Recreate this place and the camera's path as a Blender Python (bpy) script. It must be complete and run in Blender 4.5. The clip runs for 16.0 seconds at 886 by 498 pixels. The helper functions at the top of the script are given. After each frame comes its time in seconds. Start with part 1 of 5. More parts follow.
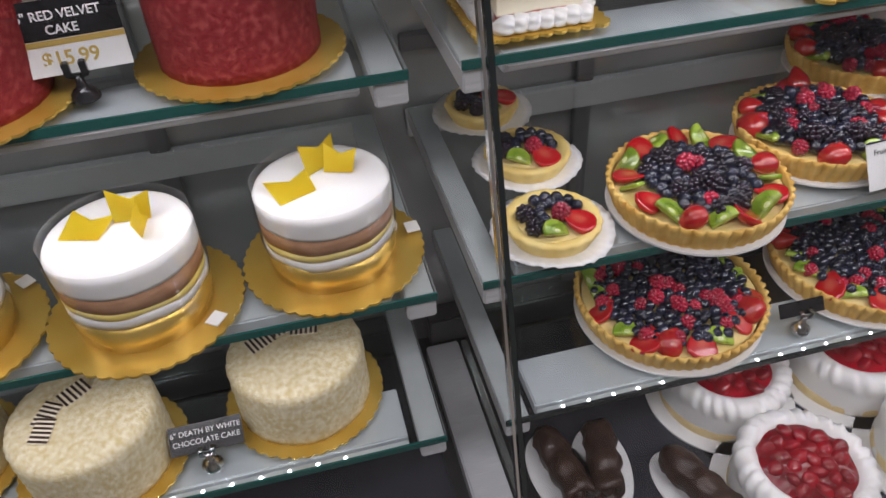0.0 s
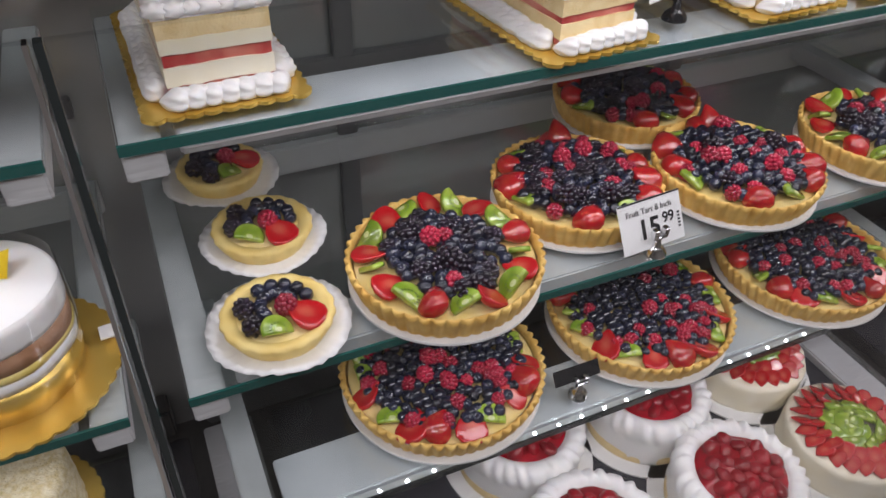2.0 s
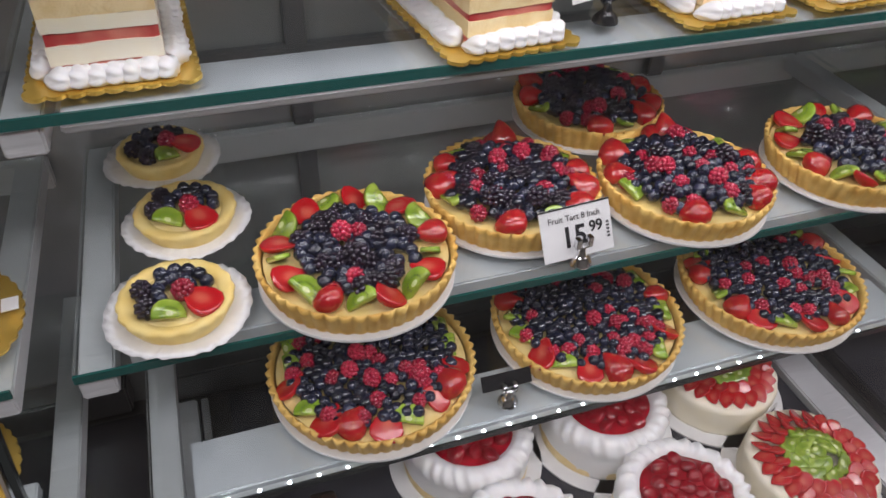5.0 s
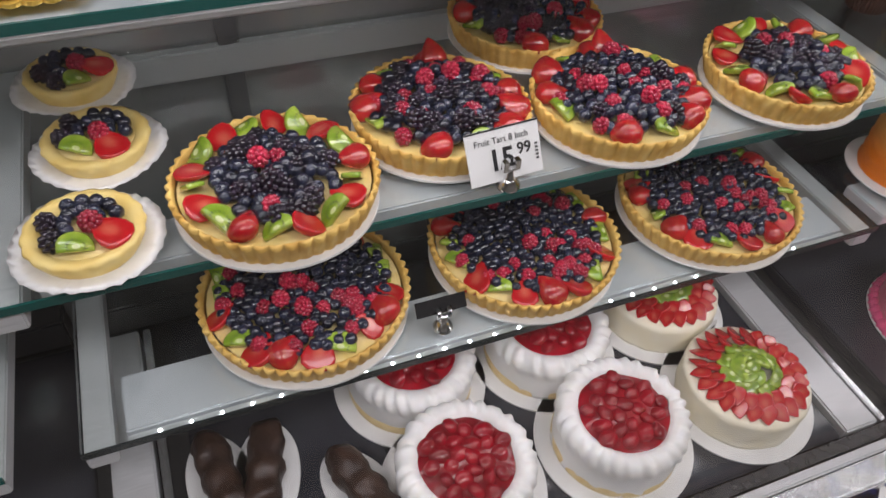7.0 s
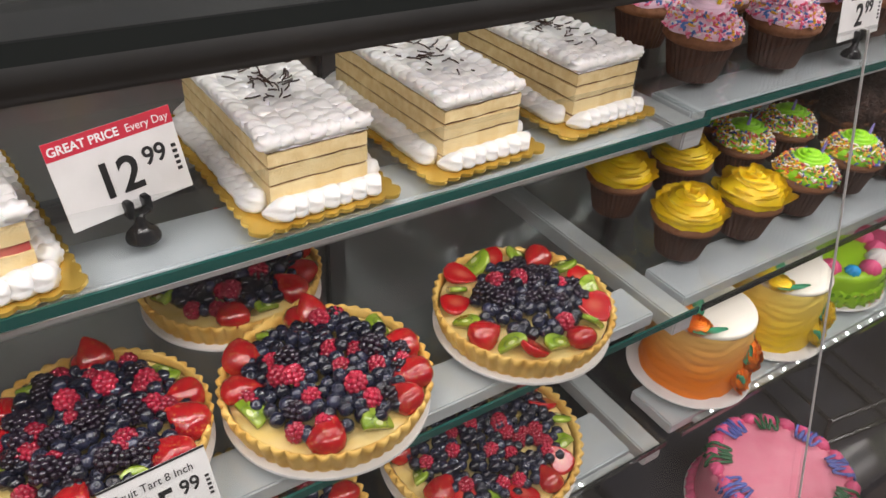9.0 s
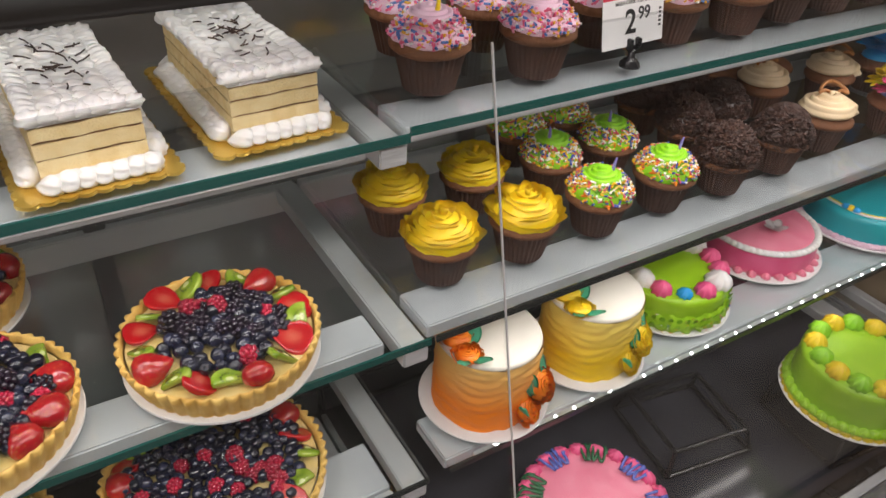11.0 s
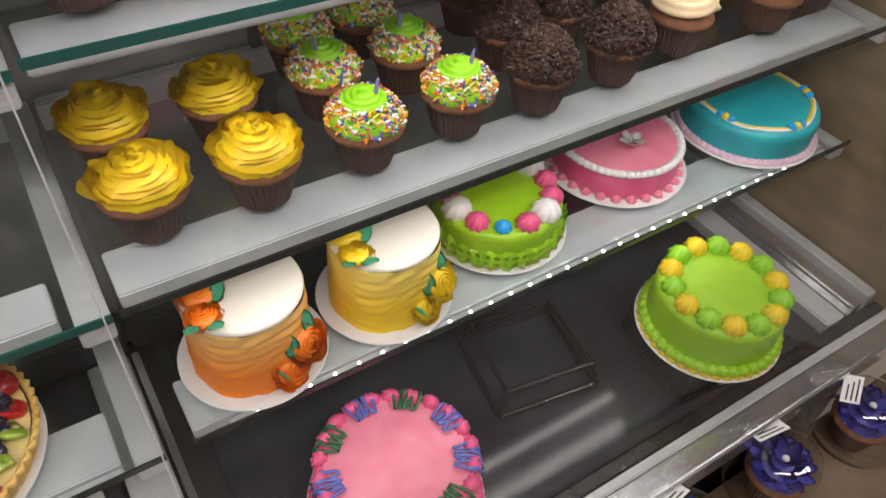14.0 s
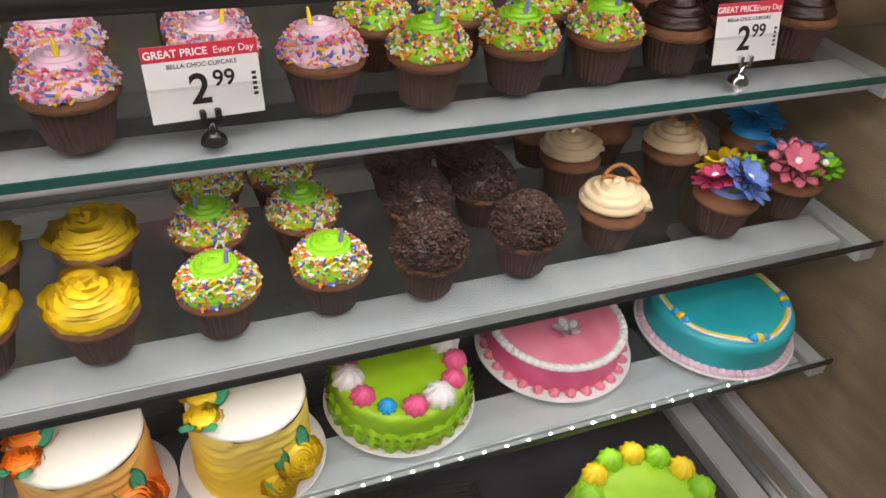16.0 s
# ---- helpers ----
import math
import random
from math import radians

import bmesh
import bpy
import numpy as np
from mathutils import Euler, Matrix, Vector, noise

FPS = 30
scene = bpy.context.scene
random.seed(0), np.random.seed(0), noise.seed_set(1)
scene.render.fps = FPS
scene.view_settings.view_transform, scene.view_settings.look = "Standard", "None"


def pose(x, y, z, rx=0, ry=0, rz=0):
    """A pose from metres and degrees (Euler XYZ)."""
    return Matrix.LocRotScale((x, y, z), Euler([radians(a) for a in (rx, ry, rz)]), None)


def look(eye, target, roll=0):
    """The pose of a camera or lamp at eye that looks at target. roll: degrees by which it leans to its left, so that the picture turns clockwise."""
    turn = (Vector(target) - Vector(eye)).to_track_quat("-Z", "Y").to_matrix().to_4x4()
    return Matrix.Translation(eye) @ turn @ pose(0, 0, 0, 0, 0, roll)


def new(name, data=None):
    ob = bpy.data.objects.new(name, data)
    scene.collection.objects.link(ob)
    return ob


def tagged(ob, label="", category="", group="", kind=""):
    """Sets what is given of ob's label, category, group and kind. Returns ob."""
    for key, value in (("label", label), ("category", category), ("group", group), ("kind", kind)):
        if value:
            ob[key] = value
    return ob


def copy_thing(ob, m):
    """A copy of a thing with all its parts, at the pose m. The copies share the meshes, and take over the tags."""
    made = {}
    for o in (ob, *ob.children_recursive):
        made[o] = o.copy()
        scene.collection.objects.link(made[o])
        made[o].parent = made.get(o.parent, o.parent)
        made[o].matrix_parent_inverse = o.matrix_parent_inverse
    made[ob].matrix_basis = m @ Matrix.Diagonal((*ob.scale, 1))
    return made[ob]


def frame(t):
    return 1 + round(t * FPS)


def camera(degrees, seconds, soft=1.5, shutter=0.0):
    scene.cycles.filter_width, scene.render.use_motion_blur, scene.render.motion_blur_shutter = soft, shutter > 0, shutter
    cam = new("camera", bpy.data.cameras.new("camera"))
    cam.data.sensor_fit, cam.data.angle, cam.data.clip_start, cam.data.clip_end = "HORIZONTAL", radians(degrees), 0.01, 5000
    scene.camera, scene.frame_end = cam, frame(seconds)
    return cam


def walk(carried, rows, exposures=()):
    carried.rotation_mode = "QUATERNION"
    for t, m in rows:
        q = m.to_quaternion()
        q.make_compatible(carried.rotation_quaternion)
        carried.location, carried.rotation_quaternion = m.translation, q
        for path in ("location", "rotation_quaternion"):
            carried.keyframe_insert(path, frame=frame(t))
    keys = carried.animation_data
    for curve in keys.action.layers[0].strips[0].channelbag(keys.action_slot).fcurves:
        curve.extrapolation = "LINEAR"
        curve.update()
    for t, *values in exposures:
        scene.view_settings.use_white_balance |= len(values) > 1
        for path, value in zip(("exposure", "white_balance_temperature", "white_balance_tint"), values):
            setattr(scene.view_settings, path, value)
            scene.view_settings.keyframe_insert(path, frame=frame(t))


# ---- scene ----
cam = camera(62.0, 16.0)
PATH = [
    (0, (0.064, 0.126, 1.63), (0.366, 1.623, 0.338), -3.8),
    (0.5, (0.119, 0.135, 1.634), (0.552, 1.589, 0.33), -2.9),
    (1, (0.142, 0.166, 1.625), (0.697, 1.585, 0.33), -1.5),
    (1.5, (0.147, 0.201, 1.625), (0.765, 1.598, 0.334), -0.0),
    (2, (0.239, 0.208, 1.618), (0.895, 1.608, 0.35), 1.8),
    (2.5, (0.324, 0.19, 1.635), (0.945, 1.65, 0.417), 2.0),
    (3, (0.337, 0.183, 1.654), (0.915, 1.681, 0.461), 2.7),
    (3.2, (0.337, 0.167, 1.657), (0.901, 1.69, 0.489), 2.6),
    (5.3, (0.377, 0.167, 1.611), (0.909, 1.569, 0.288), 2.6),
    (5.5, (0.379, 0.168, 1.609), (0.911, 1.54, 0.254), 2.7),
    (6, (0.387, 0.171, 1.597), (0.92, 1.48, 0.183), 3.1),
    (6.5, (0.398, 0.171, 1.589), (0.935, 1.44, 0.14), 3.4),
    (7, (0.422, 0.164, 1.607), (0.988, 1.445, 0.179), 3.7),
    (7.5, (0.454, 0.149, 1.627), (1.129, 1.491, 0.306), 3.1),
    (8, (0.515, 0.177, 1.631), (1.327, 1.518, 0.389), 3.5),
    (8.3, (0.553, 0.192, 1.636), (1.469, 1.515, 0.448), 3.5),
    (8.5, (0.614, 0.235, 1.636), (1.514, 1.564, 0.444), 4.1),
    (9, (0.687, 0.282, 1.653), (1.627, 1.618, 0.499), 3.9),
    (9.5, (0.746, 0.273, 1.652), (1.696, 1.627, 0.528), 3.8),
    (10, (0.856, 0.238, 1.659), (1.788, 1.611, 0.543), 3.8),
    (10.2, (0.902, 0.222, 1.662), (1.838, 1.594, 0.548), 4.2),
    (12.3, (1.113, 0.095, 1.65), (1.87, 1.384, 0.322), 1.8),
    (12.5, (1.13, 0.096, 1.651), (1.889, 1.355, 0.295), 1.9),
    (13, (1.168, 0.091, 1.645), (1.943, 1.292, 0.247), 2.3),
    (13.5, (1.246, 0.119, 1.624), (2.042, 1.281, 0.203), 3.0),
    (14, (1.352, 0.158, 1.639), (2.155, 1.314, 0.219), 4.0),
    (14.5, (1.412, 0.187, 1.64), (2.194, 1.385, 0.242), 4.6),
    (15, (1.489, 0.181, 1.645), (2.229, 1.449, 0.287), 4.9),
    (15.5, (1.583, 0.153, 1.671), (2.273, 1.504, 0.368), 5.2),
    (16, (1.642, 0.111, 1.69), (2.266, 1.578, 0.481), 4.4),
]
walk(cam, [(t, look(eye, target, roll)) for t, eye, target, roll in PATH],
     exposures=((0, -0.05, 6000, 16), (6, 0.0, 6000, 16), (8.5, 0.08, 6400, 13), (16, 0.12, 6550, 13)))

# ---- world and lamps ----
world = bpy.data.worlds.new("world")
scene.world = world
world.use_nodes = True
bg = world.node_tree.nodes["Background"]
bg.inputs[0].default_value = (1.0, 0.98, 0.95, 1)
bg.inputs[1].default_value = 0.10

FRONT_A, FRONT_B, FRONT_C = 0.730, 0.672, 0.652      # front edges of the shelves
TOP_A, TOP_B, TOP_C, DECK = 1.325, 1.100, 0.880, 0.605   # upper faces
BAYS = ((-1.05, 0.165), (0.215, 1.345), (1.352, 2.565))
BACK = 1.10


def area(name, x, y, z, sx, sy, watts, target, colour=(1.0, 0.93, 0.89)):
    lamp = bpy.data.lights.new(name, "AREA")
    lamp.shape, lamp.size, lamp.size_y, lamp.energy, lamp.color = "RECTANGLE", sx, sy, watts, colour
    ob = new(name, lamp)
    ob.matrix_world = look((x, y, z), target)
    return ob


# light strips under the front of every shelf and under the canopy, one for each bay
for bx0, bx1 in BAYS:
    mid, wide = (bx0 + bx1) / 2, bx1 - bx0 - 0.1
    for yy, zz, watts in ((0.690, 1.490, 0.92), (FRONT_A + 0.014, TOP_A - 0.042, 0.56), (FRONT_B + 0.010, TOP_B - 0.042, 0.35), (FRONT_C + 0.010, TOP_C - 0.042, 0.34)):
        o = area("led_strip_light", mid, yy, zz, 0.02, 0.02, watts, (mid, yy + 0.10, zz - 0.2))
        o.data.size = wide
        o.data.size_y = 0.015
        o.matrix_world = pose(mid, yy, zz, 25 if zz > 1.4 else 6, 0, 0)
# shop ceiling lamps
for cx in (-0.6, 1.4, 3.4):
    o = area("ceiling_lamp_light", cx, -0.6, 2.93, 1.6, 0.5, 26, (cx, -0.6, 0))
    o.matrix_world = pose(cx, -0.6, 2.93, 0, 0, 0)

# ---- materials ----


def principled(name, colour, rough=0.5, metal=0.0, **extra):
    m = bpy.data.materials.new(name)
    m.use_nodes = True
    b = m.node_tree.nodes["Principled BSDF"]
    b.inputs["Base Color"].default_value = (*colour, 1)
    b.inputs["Roughness"].default_value = rough
    b.inputs["Metallic"].default_value = metal
    for key, value in extra.items():
        b.inputs[key.replace("_", " ")].default_value = value
    return m


def varied(name, c0, c1, scale=40.0, rough=0.5, metal=0.0, bump=0.0, bump_scale=None, rand=0.0, stretch=(1, 1, 1), low=0.35, high=0.65, **extra):
    """Two colours mixed by noise, relief by finer noise, and a shade that varies from piece to piece."""
    m = principled(name, c0, rough, metal, **extra)
    t = m.node_tree
    b = t.nodes["Principled BSDF"]
    co = t.nodes.new("ShaderNodeTexCoord")
    mp = t.nodes.new("ShaderNodeMapping")
    mp.inputs["Scale"].default_value = stretch
    t.links.new(co.outputs["Object"], mp.inputs["Vector"])
    n = t.nodes.new("ShaderNodeTexNoise")
    n.inputs["Scale"].default_value = scale
    n.inputs["Detail"].default_value = 5
    t.links.new(mp.outputs[0], n.inputs["Vector"])
    r = t.nodes.new("ShaderNodeValToRGB")
    r.color_ramp.elements[0].position, r.color_ramp.elements[1].position = low, high
    r.color_ramp.elements[0].color, r.color_ramp.elements[1].color = (*c0, 1), (*c1, 1)
    t.links.new(n.outputs["Fac"], r.inputs["Fac"])
    out = r.outputs["Color"]
    if rand:
        info = t.nodes.new("ShaderNodeObjectInfo")
        mr = t.nodes.new("ShaderNodeMapRange")
        mr.inputs["To Min"].default_value, mr.inputs["To Max"].default_value = 1 - rand, 1 + rand
        t.links.new(info.outputs["Random"], mr.inputs["Value"])
        h = t.nodes.new("ShaderNodeHueSaturation")
        t.links.new(mr.outputs[0], h.inputs["Value"])
        t.links.new(out, h.inputs["Color"])
        out = h.outputs["Color"]
    t.links.new(out, b.inputs["Base Color"])
    if bump:
        n2 = t.nodes.new("ShaderNodeTexNoise")
        n2.inputs["Scale"].default_value = bump_scale or scale * 4
        n2.inputs["Detail"].default_value = 4
        t.links.new(mp.outputs[0], n2.inputs["Vector"])
        bp = t.nodes.new("ShaderNodeBump")
        bp.inputs["Strength"].default_value = bump
        bp.inputs["Distance"].default_value = 0.002
        t.links.new(n2.outputs["Fac"], bp.inputs["Height"])
        t.links.new(bp.outputs[0], b.inputs["Normal"])
    return m


def clear(name, tint, gloss=1.0, ior=1.45):
    """Thin clear glass or film: passes light straight through, mirrors by Fresnel."""
    m = bpy.data.materials.new(name)
    m.use_nodes = True
    t = m.node_tree
    t.nodes.clear()
    out = t.nodes.new("ShaderNodeOutputMaterial")
    mix = t.nodes.new("ShaderNodeMixShader")
    tr = t.nodes.new("ShaderNodeBsdfTransparent")
    tr.inputs[0].default_value = (*tint, 1)
    gl = t.nodes.new("ShaderNodeBsdfGlossy")
    gl.inputs["Roughness"].default_value = 0.02
    gl.inputs["Color"].default_value = (gloss, gloss, gloss, 1)
    fr = t.nodes.new("ShaderNodeLayerWeight")
    fr.inputs["Blend"].default_value = 0.5
    pw = t.nodes.new("ShaderNodeMath")
    pw.operation = "POWER"
    pw.inputs[1].default_value = 4.0
    t.links.new(fr.outputs["Facing"], pw.inputs[0])
    ma = t.nodes.new("ShaderNodeMath")
    ma.operation = "MULTIPLY_ADD"
    ma.inputs[1].default_value, ma.inputs[2].default_value = 0.8, ((ior - 1) / (ior + 1)) ** 2
    t.links.new(pw.outputs[0], ma.inputs[0])
    t.links.new(ma.outputs[0], mix.inputs[0])
    t.links.new(tr.outputs[0], mix.inputs[1])
    t.links.new(gl.outputs[0], mix.inputs[2])
    t.links.new(mix.outputs[0], out.inputs[0])
    return m


def glow(name, colour, strength):
    m = principled(name, colour)
    b = m.node_tree.nodes["Principled BSDF"]
    b.inputs["Emission Color"].default_value = (*colour, 1)
    b.inputs["Emission Strength"].default_value = strength
    return m


GLASS = clear("shelf_glass", (0.93, 0.96, 0.95))
FRONT_GLASS = clear("front_glass", (0.97, 0.98, 0.98), 0.5)
FILM = clear("clear_plastic", (0.90, 0.90, 0.90), 1.0, 1.9)
EDGE = principled("green_glass_edge", (0.012, 0.085, 0.075), 0.15)
DARK_EDGE = principled("dark_glass_edge", (0.02, 0.025, 0.025), 0.2)
ALU = varied("brushed_aluminium", (0.54, 0.55, 0.56), (0.66, 0.67, 0.68), 30, 0.36, 0.25, 0.1, 300, stretch=(1, 12, 12))
STEEL = varied("polished_steel", (0.60, 0.61, 0.62), (0.72, 0.73, 0.74), 20, 0.22, 0.9, 0.05, 200, stretch=(1, 15, 15))
RAIL_WHITE = varied("white_light_rail", (0.56, 0.58, 0.61), (0.66, 0.68, 0.71), 18, 0.30, 0.15)
CHROME = principled("chrome", (0.75, 0.75, 0.76), 0.12, 1.0)
BLACK_METAL = varied("black_painted_wire", (0.012, 0.012, 0.013), (0.022, 0.022, 0.024), 60, 0.2)
DECK_BLACK = varied("black_glossy_deck", (0.022, 0.023, 0.030), (0.042, 0.043, 0.052), 9, 0.12, 0, 0.03, 80)
BACK_GREY = varied("dark_grey_back_panel", (0.215, 0.218, 0.218), (0.30, 0.30, 0.294), 6, 0.14, 0.1, 0.02, 14, Coat_Weight=0.8, Coat_Roughness=0.05)
BASE_DARK = varied("dark_grey_case_body", (0.035, 0.035, 0.038), (0.060, 0.060, 0.062), 6, 0.3, 0.1)
SIDE_TAN = varied("tan_brown_end_panel", (0.20, 0.145, 0.085), (0.28, 0.205, 0.125), 7, 0.5, 0, 0.1, 60, stretch=(1, 1, 4))
CANOPY_GREY = varied("grey_canopy", (0.10, 0.10, 0.104), (0.135, 0.135, 0.14), 8, 0.4, 0.3)
LED = glow("led_point", (1.0, 0.98, 0.95), 32.0)
PANEL_LIGHT = glow("ceiling_panel_light", (1.0, 0.97, 0.92), 4.0)
PAPER = varied("white_card", (0.72, 0.72, 0.71), (0.80, 0.80, 0.79), 25, 0.6, bump=0.1)
DOILY = varied("white_paper_doily", (0.76, 0.76, 0.76), (0.84, 0.84, 0.83), 60, 0.75, bump=0.3)
RED_INK = principled("red_print", (0.55, 0.018, 0.045), 0.5)
BLACK_INK = principled("black_print", (0.014, 0.014, 0.015), 0.5)
WHITE_INK = principled("white_print", (0.80, 0.80, 0.80), 0.5)
GOLD_INK = principled("gold_print", (0.60, 0.43, 0.12), 0.35, 0.3)
GOLD = varied("gold_foil_board", (0.66, 0.41, 0.06), (0.80, 0.55, 0.12), 18, 0.26, 0.6, 0.2, 90)
CRUST = varied("baked_pastry_crust", (0.66, 0.38, 0.075), (0.82, 0.56, 0.16), 55, 0.55, 0, 0.35, 350, rand=0.06)
SHELL_CRUST = varied("pale_pastry_shell", (0.80, 0.58, 0.17), (0.86, 0.68, 0.26), 40, 0.5, 0, 0.25, 300)
CUSTARD = varied("pale_custard", (0.80, 0.60, 0.20), (0.86, 0.70, 0.34), 40, 0.25, 0, 0.15, 120)
BLUEBERRY = varied("blueberry_skin", (0.005, 0.006, 0.014), (0.026, 0.030, 0.058), 70, 0.20, 0, 0.08, 300, rand=0.5, Coat_Weight=0.6, Coat_Roughness=0.08)
BLACKBERRY = varied("blackberry_skin", (0.008, 0.006, 0.012), (0.030, 0.018, 0.035), 120, 0.18, rand=0.3, Coat_Weight=0.5)
RASPBERRY = varied("raspberry_skin", (0.30, 0.006, 0.030), (0.46, 0.022, 0.055), 130, 0.25, rand=0.25, Coat_Weight=0.6)
KIWI = varied("kiwi_flesh", (0.17, 0.30, 0.012), (0.34, 0.45, 0.06), 90, 0.22, 0, 0.1, rand=0.15, Coat_Weight=0.7)
KIWI_CORE = varied("kiwi_core", (0.48, 0.55, 0.20), (0.58, 0.64, 0.30), 80, 0.3)
SEED = principled("dark_seed", (0.012, 0.010, 0.008), 0.4)
FROSTING = varied("white_whipped_frosting", (0.80, 0.79, 0.77), (0.86, 0.855, 0.84), 30, 0.5, 0, 0.35, 90, Subsurface_Weight=0.15, Subsurface_Radius=(0.01, 0.008, 0.006))
CREAM = varied("cream_filling", (0.84, 0.77, 0.58), (0.88, 0.83, 0.68), 40, 0.5, 0, 0.2, 150)
SPONGE = varied("yellow_sponge", (0.74, 0.56, 0.27), (0.84, 0.69, 0.39), 90, 0.85, 0, 0.6, 420)
BROWN_FILL = varied("brown_filling", (0.16, 0.075, 0.025), (0.28, 0.15, 0.06), 90, 0.6, 0, 0.4)
JAM = varied("red_jam_layer", (0.42, 0.035, 0.035), (0.70, 0.25, 0.18), 35, 0.3, 0, 0.4, 120, Coat_Weight=0.3)
CHERRY = varied("cherry_glaze", (0.19, 0.001, 0.007), (0.34, 0.003, 0.014), 60, 0.13, 0, 0.04, 120, rand=0.3)
CHOC = varied("dark_chocolate", (0.022, 0.010, 0.007), (0.050, 0.025, 0.016), 60, 0.35, 0, 0.5, 180, rand=0.1)
CUP_CHOC = varied("chocolate_sponge", (0.18, 0.070, 0.030), (0.25, 0.108, 0.050), 130, 0.75, 0, 0.7, 380, rand=0.12)
CUP_PAPER = varied("brown_paper_liner", (0.045, 0.018, 0.011), (0.075, 0.032, 0.019), 60, 0.6, 0, 0.2, rand=0.2)
VELVET = varied("red_velvet_crumb", (0.22, 0.008, 0.012), (0.44, 0.085, 0.075), 170, 0.85, 0, 1.0, 260, low=0.48, high=0.78)
COCONUT = varied("coconut_flakes", (0.66, 0.54, 0.27), (0.84, 0.77, 0.56), 150, 0.8, 0, 1.0, 330)
YELLOW = varied("yellow_buttercream", (0.84, 0.60, 0.006), (0.90, 0.70, 0.025), 40, 0.42, 0, 0.2, 130, Subsurface_Weight=0.35, Subsurface_Radius=(0.010, 0.008, 0.001))
GREEN = varied("lime_green_buttercream", (0.29, 0.56, 0.006), (0.36, 0.63, 0.02), 40, 0.42, 0, 0.15, 130)
LIME_TOP = varied("lime_green_swirl", (0.24, 0.60, 0.01), (0.33, 0.68, 0.03), 60, 0.4, 0, 0.15, 130)
PINK = varied("pink_buttercream", (0.78, 0.20, 0.30), (0.84, 0.28, 0.38), 30, 0.42, 0, 0.15, 120)
HOT_PINK = varied("hot_pink_buttercream", (0.74, 0.075, 0.22), (0.82, 0.13, 0.29), 40, 0.42, 0, 0.2, 120)
PALE_PINK = varied("pale_pink_buttercream", (0.80, 0.52, 0.66), (0.85, 0.62, 0.74), 40, 0.42, 0, 0.2, 120)
TEAL = varied("teal_buttercream", (0.006, 0.36, 0.42), (0.02, 0.44, 0.50), 20, 0.38, 0, 0.1, 120)
LEAF = varied("mint_green_icing_leaf", (0.07, 0.52, 0.30), (0.14, 0.62, 0.40), 60, 0.45, 0, 0.2)
ORANGE = varied("orange_buttercream", (0.90, 0.22, 0.006), (0.93, 0.30, 0.015), 50, 0.42, 0, 0.2, Subsurface_Weight=0.3, Subsurface_Radius=(0.010, 0.005, 0.001))
BLUE = varied("blue_buttercream", (0.008, 0.34, 0.80), (0.02, 0.42, 0.86), 50, 0.42, 0, 0.2)
PERI = varied("periwinkle_buttercream", (0.16, 0.30, 0.76), (0.27, 0.42, 0.85), 50, 0.42, 0, 0.2)
VIOLET = varied("violet_blue_buttercream", (0.045, 0.042, 0.32), (0.10, 0.09, 0.46), 60, 0.42, 0, 0.25)
DARK_GREEN = principled("dark_green_gel", (0.03, 0.14, 0.06), 0.25)
BLUE_GEL = principled("blue_gel", (0.12, 0.16, 0.52), 0.25)
MOCHA = varied("coffee_buttercream", (0.74, 0.56, 0.33), (0.82, 0.66, 0.44), 50, 0.42, 0, 0.2)
PRETZEL = varied("pretzel_crust", (0.28, 0.10, 0.022), (0.45, 0.19, 0.05), 90, 0.35, 0, 0.3)
WAX_BLUE = principled("violet_candle_wax", (0.24, 0.20, 0.55), 0.4)
LEMON_CURD = varied("lemon_curd", (0.76, 0.60, 0.12), (0.84, 0.70, 0.24), 30, 0.3)
CAKE_TAN = varied("tan_sponge", (0.40, 0.20, 0.10), (0.54, 0.30, 0.17), 80, 0.8, 0, 0.5, 300)
LEMON = varied("yellow_chocolate_plaque", (0.82, 0.60, 0.01), (0.88, 0.70, 0.04), 40, 0.35)
TRAY_BROWN = varied("brown_display_ledge", (0.10, 0.066, 0.038), (0.17, 0.115, 0.07), 9, 0.45, 0, 0.2, 60)
CREAM_TOP = varied("ivory_icing", (0.76, 0.72, 0.62), (0.82, 0.79, 0.70), 20, 0.38, 0, 0.08, 60)
FLOOR = varied("beige_shop_floor", (0.38, 0.34, 0.29), (0.46, 0.42, 0.36), 4, 0.35)
WALL = varied("off_white_shop_wall", (0.50, 0.48, 0.45), (0.58, 0.56, 0.53), 3, 0.7)


